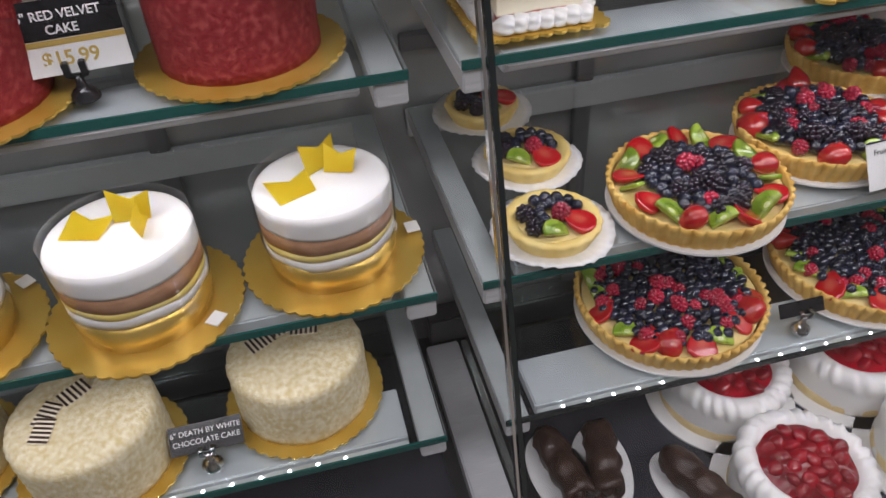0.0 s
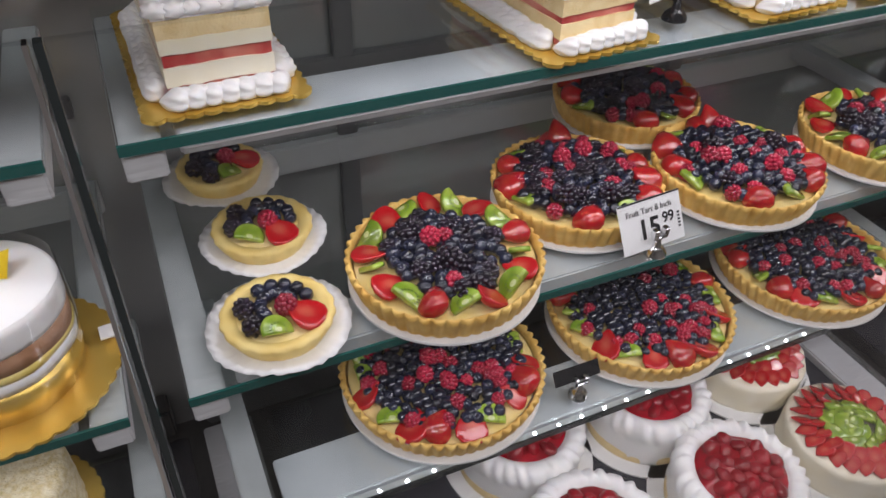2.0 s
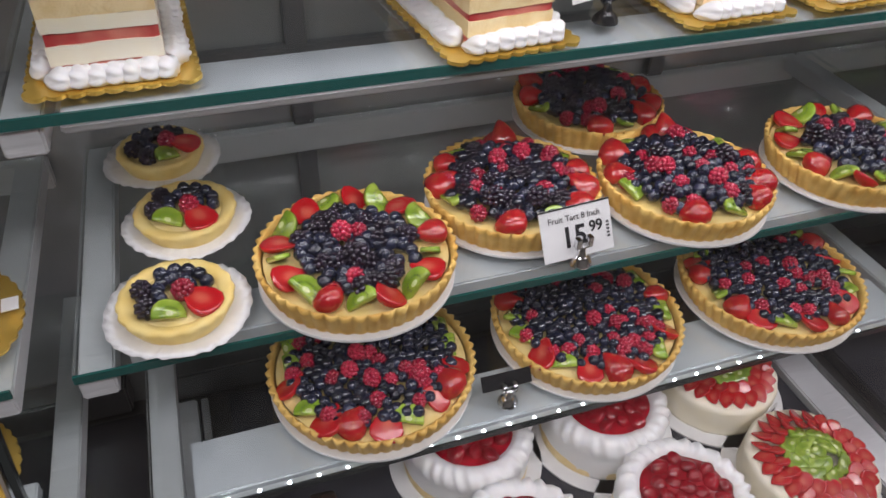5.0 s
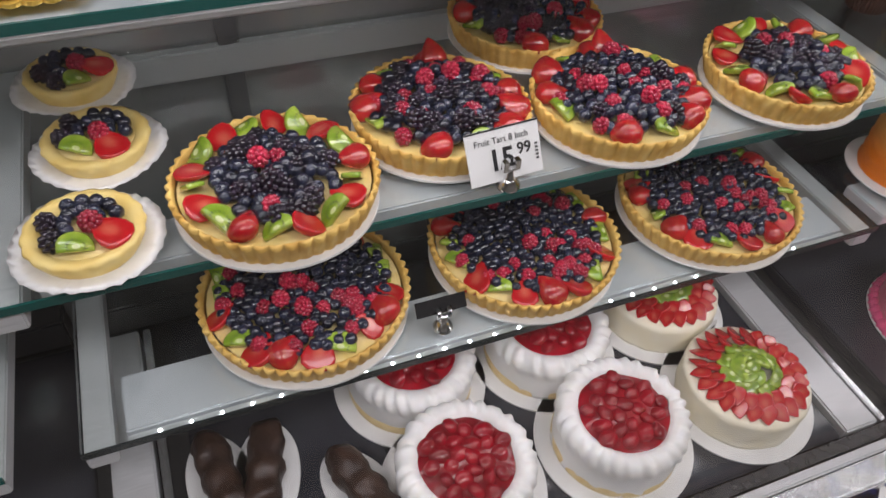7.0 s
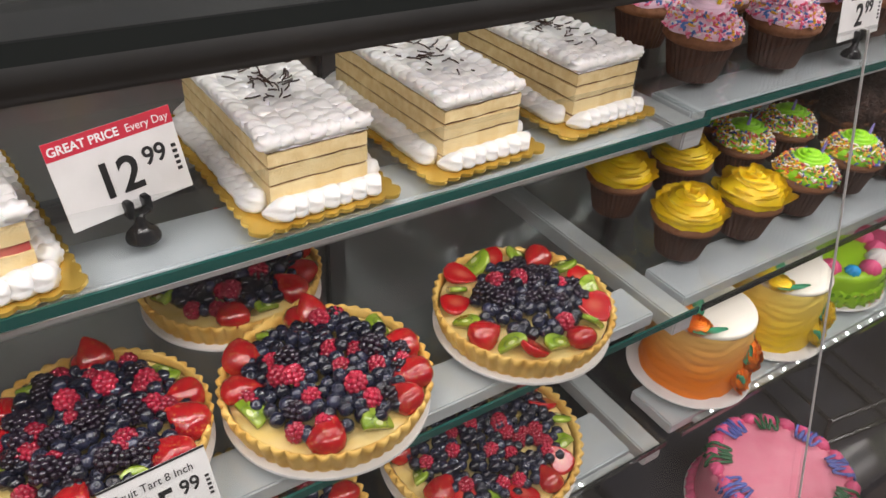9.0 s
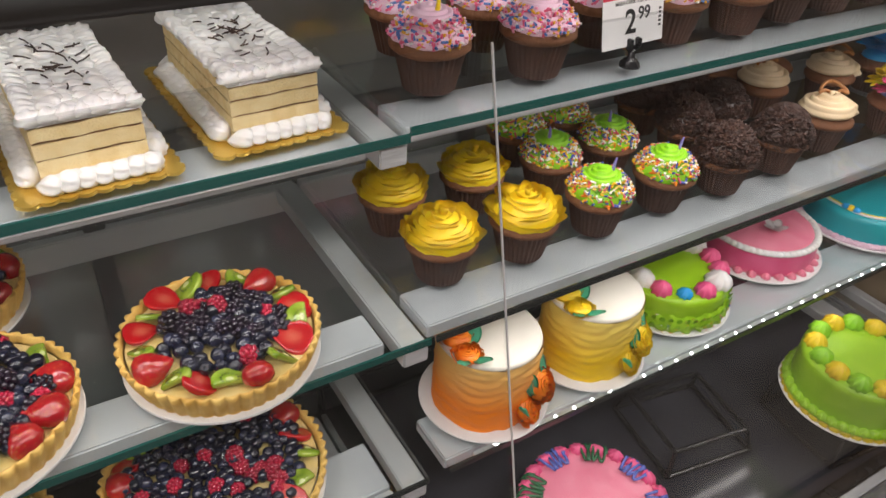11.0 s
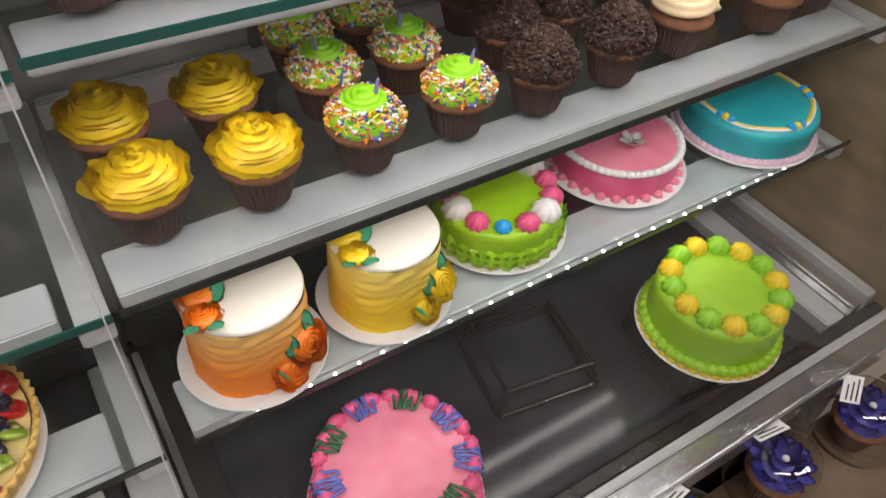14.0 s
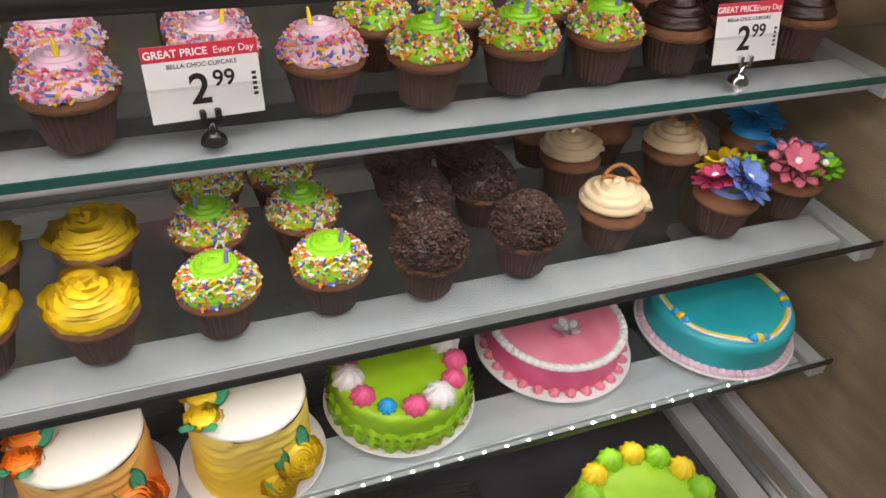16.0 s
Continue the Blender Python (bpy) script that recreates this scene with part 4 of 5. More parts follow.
def lemon_cake(x, y, turn):
    t = thing("lemon_cake", pose(x, y, TOP_B + 0.001, 0, 0, turn), "round lemon cream cake in clear collar on gold board", "cake", "lemon cream cakes")
    gold_board(t, 0.098)
    z = 0.003
    # the lowest layer is coloured gold as the board's reflection on the collar
    for mat, th, nm in ((GOLD, 0.032, "gold_band"), (FROSTING, 0.012, "cream_layer"), (LEMON_CURD, 0.008, "lemon_layer"), (CAKE_TAN, 0.020, "sponge_layer")):
        part(nm, lathe([(0, z), (0.070, z), (0.0706, z + th * 0.5), (0.070, z + th), (0, z + th)], 56, lambda a, i: (1 + 0.004 * math.sin(5 * a + z * 300), 0.0015 * math.sin(2 * a + z * 90) + 0.001 * math.sin(7 * a))), mat, t, "", None, True)
        z += th
    part("frosting", rough_round(0.071, 0.024, 0.0008, 140, 5, 0.005, 64, 4), FROSTING, t, "smooth white cream top", pose(0, 0, z), True)
    c = part("clear_collar", lathe([(0.0735, 0.003), (0.0735, 0.105)], 56), FILM, t, "clear plastic collar", None, True)
    c.visible_shadow = False
    zt = z + 0.023
    for px, py, rz, rx, s in ((0.006, 0.018, 25, 78, 1.35), (0.020, 0.004, -30, 62, 1.15), (-0.026, -0.024, 15, 10, 1.5)):
        bm = bmesh.new()
        v = [bm.verts.new(p) for p in ((-0.014 * s, 0, 0), (0.013 * s, 0.002, 0), (0.016 * s, 0.024 * s, 0), (0.002, 0.018 * s, 0), (-0.015 * s, 0.026 * s, 0))]
        bm.faces.new(v)
        bmesh.ops.solidify(bm, geom=bm.faces[:], thickness=0.0022)
        part("lemon_plaque", bm, LEMON, t, "yellow chocolate plaque", pose(px, py, zt + 0.002, rx, 0, rz))
    part("label_tab", box(0.083, 0.098, -0.012, 0.006, 0.012, 0.0135), PAPER, t, "white price sticker")
    return t


lemon_cake(0.070, 0.768, 5)
lemon_cake(-0.130, 0.742, -35)
lemon_cake(-0.330, 0.75, 40)


def coconut_cake(x, y, turn):
    t = thing("coconut_cake", pose(x, y, TOP_C + 0.001, 0, 0, turn), "round cream cake coated in coconut flakes on gold board", "cake", "coconut cakes")
    gold_board(t, 0.098)
    part("cake_body", rough_round(0.083, 0.088, 0.0022, 260, 9, 0.010, 120, 14), COCONUT, t, "", pose(0, 0, 0.003), True)
    for px, py, rz in ((-0.035, 0.02, 20), (-0.015, 0.03, 8), (0.02, 0.02, -20)):
        pl = part("chocolate_plaque", box(-0.017, 0.017, -0.010, 0.010, 0, 0.002), CREAM, t, "striped chocolate plaque", pose(px, py, 0.0935, 12, 0, rz))
        for k in range(6):
            part("stripe", box(-0.0165 + k * 0.006, -0.0135 + k * 0.006, -0.0101, 0.0101, 0.002, 0.0024), CHOC, pl)
    return t


coconut_cake(0.000, 0.768, 10)
coconut_cake(-0.245, 0.735, 60)
coconut_cake(-0.44, 0.78, 100)

# ---- deck, middle bay: whipped cakes ----
def whipped_cake(x, y, R, turn, topping, label, sticker=False, board=0.122):
    r = random.Random(int(x * 1000))
    t = thing("whipped_cake", pose(x, y, DECK + 0.001, 0, 0, turn), label, "cake", "whipped cakes on the deck")
    part("cake_board", lathe([(0, 0.003), (board, 0.003), (board, 0), (0, 0)], 56), PAPER, t, "white card board")
    h = 0.074 if topping == "cherry" else 0.060
    base = part("cake_body", rough_round(R, h, 0.0022, 45, r.randint(0, 50), 0.008, 80, 8), FROSTING if topping == "cherry" else CREAM, t, "", pose(0, 0, 0.003), True)
    if topping == "cherry":
        part("sponge_base", lathe([(R * 1.004, 0.0035), (R * 1.006, 0.010), (R * 1.004, 0.019), (R * 0.98, 0.022)], 72), SPONGE, t, "", None, True)
        def fold(a, i):
            g = 1.6 * abs(math.sin(14 * a + 0.42 * i + 0.8 * math.sin(3 * a + x * 40))) - 0.9 + 0.35 * math.sin(37 * a + 0.9 * i) + 0.5 * noise.noise(Vector((6 * math.cos(a), 6 * math.sin(a), i * 0.4 + x * 9)))
            return 1 + 0.030 * g * min(1, i / 2), 0.0022 * g * min(1, i / 3)
        part("piped_ruffle", lathe([(R * 0.99, h - 0.026), (R * 1.005, h - 0.018), (R * 1.02, h - 0.009), (R * 1.015, h), (R * 0.975, h + 0.008), (R * 0.90, h + 0.013), (R * 0.80, h + 0.013), (R * 0.72, h + 0.008), (R * 0.66, h)], 220, fold), FROSTING, t, "folded ring of piped cream", None, True)
        part("glaze", lathe([(0, h + 0.0135), (R * 0.5, h + 0.0125), (R * 0.72, h + 0.004)], 40, lambda a, i: (1 + 0.05 * math.sin(7 * a), 0)), CHERRY, t, "glossy red cherry glaze", None, True)
        for k in range(24):
            a, d = k * 2.4, R * 0.62 * math.sqrt((k + 0.5) / 24)
            o = part("cherry", M_CHERRY, CHERRY, t)
            o.matrix_basis = pose(d * math.cos(a), d * math.sin(a), h + 0.011, r.uniform(-40, 40), r.uniform(-40, 40), r.uniform(0, 360)) @ Matrix.Scale(r.uniform(0.85, 1.15), 4)
    else:
        for ring, n in ((0.80, 24), (0.62, 18)):
            for k in range(n):
                a = 2 * math.pi * (k + ring) / n
                o = fruit("h", t, R * ring * math.cos(a), R * ring * math.sin(a), h + (0.010 if ring > 0.7 else 0.014), math.degrees(a) - 90 + r.uniform(-22, 22), r.uniform(-22, -8), r.uniform(14, 34), r.uniform(0.78, 0.95))
        for k in range(15):
            a = 2 * math.pi * k / 8 + (0.4 if k > 7 else 0)
            d = (0.040 if k < 8 else 0.020) if k < 14 else 0
            fruit("w", t, d * math.cos(a), d * math.sin(a), h + 0.015 + 0.004 * (k > 7), math.degrees(a) - 90 + r.uniform(-20, 20), -16, r.uniform(-12, 12), 1.35)
    if sticker:
        bm = bmesh.new()
        st = part("sticker", lathe([(0, 0.001), (1.0, 0.001), (1.0, 0), (0, 0)], 32), PAPER, t, "oval white sticker with dark mark")
        st.matrix_basis = pose(0.010, -R - 0.003, 0.030, 80, 0, 6) @ Matrix.Diagonal((0.030, 0.015, 1, 1))
        part("mark", box(-0.66, 0.66, -0.16, 0.16, 0.0012, 0.0015), BLACK_INK, st)
    return t


M_CHERRY = mesh_of("cherry", blob(0.0140, 0.0120, 0.0080, 3, 0.10, 40, 2), CHERRY)
whipped_cake(0.672, 0.603, 0.096, 0, "cherry", "white whipped cake topped with glossy red cherries", board=0.122)
whipped_cake(0.918, 0.597, 0.096, 70, "cherry", "white whipped cake topped with glossy red cherries", board=0.122)
whipped_cake(0.660, 0.800, 0.098, 0, "cherry", "white whipped cherry cake with oval sticker", True)
whipped_cake(0.890, 0.785, 0.098, 10, "cherry", "white whipped cherry cake with oval sticker", True)
whipped_cake(1.148, 0.598, 0.098, 0, "fruit", "cream cake ringed with strawberry slices around kiwi")
whipped_cake(1.120, 0.800, 0.098, 20, "fruit", "cream cake topped with strawberry slices, oval sticker", True)


def eclair(x, y, turn, big):
    t = thing("chocolate_eclair", pose(x, y, DECK + 0.001, 0, 0, turn), "rough dark chocolate pastry on white oval card", "pastry", "chocolate pastries")
    o = part("card", lathe([(0, 0.002), (0.085, 0.002), (0.087, 0), (0, 0)], 40), PAPER, t, "white oval card")
    o.matrix_basis = Matrix.Diagonal((0.55, 1, 1, 1))
    # a rolled shell, open at both ends, under a rough coat of chocolate
    prof = [(0.010, 0.030), (0.013, 0.058), (0.020, 0.063), (0.0255, 0.060)] + [(0.0255 + 0.002 * math.sin(k * 1.3), 0.060 - 0.008 * k) for k in range(1, 15)] + [(0.020, -0.063), (0.013, -0.058), (0.010, -0.030)]
    bm = lathe(prof, 40, lambda a, i: (1 + 0.16 * noise.noise(Vector((1.6 * math.cos(a), 1.6 * math.sin(a), i * 0.5 + big))) + 0.07 * noise.noise(Vector((5 * math.cos(a), 5 * math.sin(a), i * 1.3 + big))), 0.003 * math.sin(2 * a + big)))
    part("pastry", bm, CHOC, t, "", pose(0, 0.004, 0.0275, 90, 0, 0), True)
    part("filling", blob(0.012, 0.020, 0.012, 2, 0.2, 60, big), CHOC, t, "dark chocolate cream", pose(0, -0.040, 0.0275), True)
    return t


eclair(0.350, 0.722, 8, 1)
eclair(0.412, 0.716, -14, 4)
eclair(0.535, 0.640, 20, 7)

# ---- right bay, lower shelf: decorated cakes ----
def round_board(t, R):
    part("cake_board", lathe([(0, 0.003), (R, 0.003), (R + 0.001, 0.0015), (R, 0), (0, 0)], 64), PAPER, t, "white round card board")


def ruffle_cake(x, y, side, accent, label):
    t = thing("ruffled_cake", pose(x, y, TOP_C + 0.001), label, "cake", "ruffled ombre cakes")
    round_board(t, 0.092)
    R, h = 0.073, 0.113
    rows = 34
    prof = [(R, 0.0)]
    for k in range(1, rows):
        prof.append((R - 0.003 * k / rows, h * k / rows))

    def wave(a, i):
        tilt = 3.0 * math.sin(a * 2 + 0.7) + 1.5 * math.sin(5 * a)
        streak = noise.noise(Vector((2.2 * math.cos(a), 2.2 * math.sin(a), (i + tilt * 0.6) * 0.55 + x)))
        return 1 + 0.018 * abs(math.sin((i + tilt) * 0.75)) + 0.040 * streak + 0.012 * noise.noise(Vector((9 * math.cos(a), 9 * math.sin(a), i * 0.9))), 0
    part("ruffled_side", lathe(prof, 90, wave), side, t, "ombre ruffled icing", pose(0, 0, 0.003), True)
    part("icing_top", rough_round(R - 0.002, 0.006, 0.0004, 60, 2, 0.004, 64, 2), CREAM_TOP, t, "smooth white icing top", pose(0, 0, h), True)
    zt = h + 0.006
    for px, py, s in ((-0.046, 0.010, 0.029), (-0.018, 0.044, 0.023), (-0.052, -0.026, 0.022), (0.016, 0.058, 0.017)):
        rose(accent, t, px, py, zt, s, 40 * px)
    for px, py, rz in ((-0.036, -0.014, -40), (-0.064, -0.034, 150), (-0.030, 0.018, -80), (-0.008, 0.046, -60), (-0.050, -0.04, 200)):
        leaf(LEAF, t, px, py, zt + 0.003, 0.030, rz)
    for px, py, pz, s in ((0.046, -0.060, 0.050, 0.030), (0.022, -0.069, 0.027, 0.027), (0.064, -0.042, 0.032, 0.020)):
        rose(accent, t, px, py, pz, s, 25, 58)
    for px, py, pz, rz in ((0.058, -0.056, 0.062, 30), (0.026, -0.074, 0.050, -10), (0.014, -0.076, 0.014, 120), (0.052, -0.062, 0.014, -100)):
        leaf(LEAF, t, px, py, pz, 0.032, rz, 60)
    return t


ruffle_cake(1.480, 0.742, ORANGE_OMBRE, ORANGE, "white and orange ruffled cake with orange icing roses")
ruffle_cake(1.668, 0.746, YELLOW_OMBRE, YELLOW, "white and yellow ruffled cake with yellow icing roses")


def sprinkle_bm(R, h, n, seed, side_only=True, length=0.004):
    r = random.Random(seed)
    bm = bmesh.new()
    for _ in range(n):
        a = r.uniform(0, 6.2832)
        z = h * r.random() ** 1.6
        p = Vector((R * math.cos(a), R * math.sin(a), z))
        d = Vector((r.uniform(-1, 1), r.uniform(-1, 1), r.uniform(-1, 1))).normalized() * length * 0.5
        tube([p - d, p + d], 0.0007, 4, bm)
    return bm


gc = thing("green_dotted_cake", pose(1.878, 0.784, TOP_C + 0.001), "lime green cake with pink, white and blue rosettes", "cake")
round_board(gc, 0.107)
part("cake_body", rough_round(0.094, 0.058, 0.0008, 60, 1, 0.008), GREEN, gc, "", pose(0, 0, 0.003), True)
part("foot_ruffle", lathe([(0.094, 0.003), (0.101, 0.004), (0.101, 0.014), (0.098, 0.026), (0.094, 0.032)], 140, lambda a, i: (1 + 0.03 * math.sin(28 * a + i) * (i > 0), 0.003 * math.sin(20 * a + i))), GREEN, gc, "", None, True)
for k in range(48):
    a = 2 * math.pi * k / 48
    for zz, rz in ((0.006, 6), (0.020, -9)):
        leaf(GREEN, gc, 0.0985 * math.cos(a + rz * 0.008), 0.0985 * math.sin(a + rz * 0.008), zz, 0.016, math.degrees(a) - 90 + rz, 55)
part("sprinkles", sprinkle_bm(0.104, 0.036, 240, 4), SPRINKLE, gc)["kind"] = "stuff"
for k in range(13):
    a = math.radians(-10 + k * 360 / 13)
    col = (HOT_PINK, FROSTING, HOT_PINK, BLUE, HOT_PINK, FROSTING)[k % 6]
    shell(col, gc, 0.076 * math.cos(a), 0.076 * math.sin(a), 0.060, {HOT_PINK: 1.85, FROSTING: 2.35, BLUE: 1.35}[col], 20 * k, name="icing_rosette")

pc = thing("pink_bow_cake", pose(2.140, 0.816, TOP_C + 0.001), "pink iced cake with white piped edge and flowers", "cake")
round_board(pc, 0.122)
part("cake_body", rough_round(0.104, 0.048, 0.0022, 130, 6, 0.008, 110), PINK, pc, "", pose(0, 0, 0.003), True)
part("side_icing", lathe([(0.1035, 0.004), (0.1055, 0.012), (0.1060, 0.028), (0.1050, 0.045)], 130, lambda a, i: (1 + 0.012 * noise.noise(Vector((18 * a, i * 3, 0))), 0)), HOT_PINK, pc, "textured hot pink side", None, True)
for k in range(56):
    a = 2 * math.pi * k / 56
    shell(FROSTING, pc, 0.101 * math.cos(a), 0.101 * math.sin(a), 0.048, 0.75, math.degrees(a) + 70, stretch=1.3)
    if k % 2 == 0:
        shell(PINK, pc, 0.107 * math.cos(a), 0.107 * math.sin(a), 0.003, 0.9, math.degrees(a), stretch=1.2)
for px, py in ((0.0, -0.03), (-0.012, 0.052)):
    fl = new("icing_flower")
    fl.parent = pc
    fl.matrix_basis = pose(px, py, 0.055)
    for k in range(5):
        part("petal", petal(0.024, 0.018, 0.004, 0.003), FROSTING, fl, "", pose(0, 0, 0.001, 8, 0, 72 * k), True)

tc = thing("teal_cake", pose(2.420, 0.780, TOP_C + 0.001), "teal iced round cake with yellow and white piping", "cake")
round_board(tc, 0.128)
part("cake_body", rough_round(0.116, 0.056, 0.0006, 40, 8, 0.012, 96), TEAL, tc, "", pose(0, 0, 0.003), True)
for k in range(60):
    a = 2 * math.pi * k / 60
    shell(PALE_PINK, tc, 0.118 * math.cos(a), 0.118 * math.sin(a), 0.003, 0.85, math.degrees(a) + 80, stretch=1.3)
for rr, mat, amp in ((0.101, FROSTING, 0.004), (0.096, YELLOW, 0.005)):
    part("piped_line", tube([(rr * math.cos(2 * math.pi * q / 120) * (1 + amp * 8 * math.sin(6 * math.pi * q / 120) ** 2), rr * math.sin(2 * math.pi * q / 120) * (1 + amp * 8 * math.sin(6 * math.pi * q / 120) ** 2), 0.0595) for q in range(121)], 0.0026, 6), mat, tc, "", None, True)
for k in range(5):
    a = math.radians(-95 + 72 * k)
    for dx, mat in ((-0.10, BLUE), (0.0, YELLOW), (0.10, BLUE)):
        shell(mat, tc, 0.099 * math.cos(a + dx), 0.099 * math.sin(a + dx), 0.060, 0.85, 30, name="icing_rosette")

# ---- right bay, deck: pink squiggle cake, wire racks, green cake ----
bp = thing("pink_squiggle_cake", pose(1.605, 0.598, DECK + 0.001), "pink iced cake with blue and green gel squiggles", "cake")
round_board(bp, 0.130)
part("cake_body", rough_round(0.116, 0.098, 0.0007, 40, 12, 0.012, 96), PINK, bp, "", pose(0, 0, 0.003), True)
for k in range(44):
    a = 2 * math.pi * k / 44
    shell(HOT_PINK, bp, 0.119 * math.cos(a), 0.119 * math.sin(a), 0.003, 1.2, math.degrees(a) + 75, stretch=1.3)
    if k % 2 == 0:
        shell(HOT_PINK, bp, 0.107 * math.cos(a), 0.107 * math.sin(a), 0.098, 1.25, math.degrees(a) + 75, stretch=1.3)
for k in range(9):
    a0 = math.radians(40 * k)
    pts = []
    for q in range(49):
        u = q / 48
        aa = a0 + 0.42 * u + 0.035 * math.sin(u * 30)
        swing = 0.5 + 0.5 * math.sin(u * 24)
        rr = 0.080 + 0.040 * swing
        zz = 0.108 if rr < 0.114 else 0.108 - (rr - 0.114) * 3.2
        pts.append((min(rr, 0.1195) * math.cos(aa), min(rr, 0.1195) * math.sin(aa), zz))
    part("gel_squiggle", tube(pts, 0.0025, 6), (BLUE_GEL, DARK_GREEN)[k % 2], bp, "", None, True)


def wire_rack(x, y, turn, w, d, h, flare, sheet=True):
    t = thing("wire_rack", pose(x, y, DECK, 0, 0, turn), "black wire cake riser standing on the deck", "rack", "wire risers")
    c = ((-w / 2, -d / 2), (w / 2, -d / 2), (w / 2, d / 2), (-w / 2, d / 2))
    rr = 0.0046
    for k in range(4):
        (ax, ay), (bx, by) = c[k], c[(k + 1) % 4]
        part("top_wire", tube([(ax, ay, h), (bx, by, h)], rr), BLACK_METAL, t)
        part("foot_wire", tube([(ax * flare, ay * flare, rr), (bx * flare, by * flare, rr)], rr), BLACK_METAL, t)
        part("leg", tube([(ax, ay, h), (ax * 1.04, ay * 1.04, h - 0.012), (ax * flare, ay * flare, rr)], rr), BLACK_METAL, t)
    if sheet:
        part("tray", box(-w / 2 + 0.003, w / 2 - 0.003, -d / 2 + 0.003, d / 2 - 0.003, h - 0.0045, h - 0.003), DECK_BLACK, t, "black plastic sheet")
    return t


wire_rack(1.916, 0.697, -9, 0.155, 0.145, 0.052, 1.16, False)
wire_rack(2.185, 0.575, -6, 0.155, 0.150, 0.078, 1.12)
gk = thing("lime_cake", pose(2.188, 0.566, DECK + 0.082), "lime green cake with green and yellow rosettes", "cake")
gk.scale = (0.95, 0.95, 0.97)
round_board(gk, 0.128)
part("cake_body", rough_round(0.112, 0.094, 0.0006, 40, 15, 0.012, 96), GREEN, gk, "", pose(0, 0, 0.003), True)
for k in range(14):
    a = 2 * math.pi * k / 14
    shell(YELLOW if k % 2 else LIME_TOP, gk, 0.091 * math.cos(a), 0.091 * math.sin(a), 0.096, 2.2, 25 * k, name="icing_rosette")
for k in range(40):
    a = 2 * math.pi * k / 40
    shell(GREEN, gk, 0.115 * math.cos(a), 0.115 * math.sin(a), 0.012, 1.25, math.degrees(a) + 75, stretch=1.2)
    shell(YELLOW, gk, 0.118 * math.cos(a + 0.08), 0.118 * math.sin(a + 0.08), 0.003, 0.95, math.degrees(a) + 75, stretch=1.2)

# ---- cupcakes ----
def liner_bm(r0=0.026, r1=0.036, h=0.042, n=36):
    return lathe([(0, 0.0), (r0, 0.0), (r0 + (r1 - r0) * 0.5, h * 0.5), (r1, h), (r1 - 0.001, h), (r1 - 0.002, h - 0.004)], n * 4, lambda a, i: (1 + (0.022 * math.cos(n * a) if i >= 1 else 0), 0))


M_LINER = mesh_of("liner", liner_bm(), CUP_PAPER, False)
M_MUFFIN = mesh_of("muffin_top", lathe([(0.0, 0.062), (0.020, 0.060), (0.034, 0.054), (0.0405, 0.047), (0.0405, 0.043), (0.036, 0.039), (0.030, 0.036)], 40, lambda a, i: (1 + 0.03 * noise.noise(Vector((2 * math.cos(a), 2 * math.sin(a), i))), 0)), CUP_CHOC)


def swirl_bm(R, z0, h, turns=3.2, lobes=7):
    """Piped icing: a rope that winds up to a tip."""
    n = 90
    pts, rad = [], []
    for q in range(n + 1):
        u = q / n
        a = u * turns * 2 * math.pi
        rr = R * (1 - u) ** 0.8 * 0.78
        pts.append((rr * math.cos(a), rr * math.sin(a), z0 + h * u * 0.86))
    bm = tube(pts, R * 0.25, 20, None, lambda u: 1.05 - 0.55 * u)
    # ridges of the star nozzle: every fourth line of the rope stands out
    for k, v in enumerate(bm.verts):
        q = Vector(pts[min(k // 20, n)])
        v.co = q + (v.co - q) * (1.16 if k % 4 < 2 else 0.86)
    add(bm, lathe([(0, z0 + h * 0.7), (R * 0.55, z0 + h * 0.28), (R * 0.82, z0)], 24), Matrix.Identity(4))
    return bm


def sprinkled_dome(R, h, z0, n, seed, ring, length=0.0058, thick=0.00105):
    """Sprinkles lying on a dome; ring is the inner share of the radius left free."""
    r = random.Random(seed)
    bm = bmesh.new()
    for _ in range(n):
        u = math.sqrt(r.uniform(ring * ring, 1.0))
        a = r.uniform(0, 6.2832)
        z = z0 + h * (1 - u ** 2.4)
        p = Vector((R * u * math.cos(a), R * u * math.sin(a), z + 0.001))
        d = Vector((r.uniform(-1, 1), r.uniform(-1, 1), r.uniform(-0.6, 0.6))).normalized() * length * 0.5
        tube([p - d, p + d], thick, 5, bm)
    return bm


def cup_base(label, group):
    t = thing("cupcake", pose(0, 0, -5), label, "cupcake", group)
    part("liner", M_LINER, CUP_PAPER, t, "brown pleated paper liner")
    part("muffin_top", M_MUFFIN, CUP_CHOC, t, "chocolate sponge top")
    return t


def candle(t, mat, z, lean=8):
    part("candle", tube([(0, 0, z), (0.0003, 0, z + 0.012), (0.0, 0, z + 0.016)], 0.0024, 6, None, lambda u: 1 - 0.6 * u), mat, t, "short icing candle", pose(0, 0, 0, lean, 0, 0))


def yellow_cup():
    t = cup_base("chocolate cupcake topped with a large yellow icing rose", "yellow rose cupcakes")
    for p, deg in rose_petals(0.0470, rng):
        part("petal", p, YELLOW, t, "", pose(0, 0, 0.0560, rng.uniform(-5, 5), rng.uniform(-5, 5), deg), True)
    part("icing_core", lathe([(0, 0.078), (0.010, 0.077), (0.022, 0.072), (0.034, 0.062), (0.040, 0.053), (0.036, 0.046)], 30, lambda a, i: (1 + 0.04 * math.sin(9 * a + i), 0)), YELLOW, t, "", None, True)
    return t


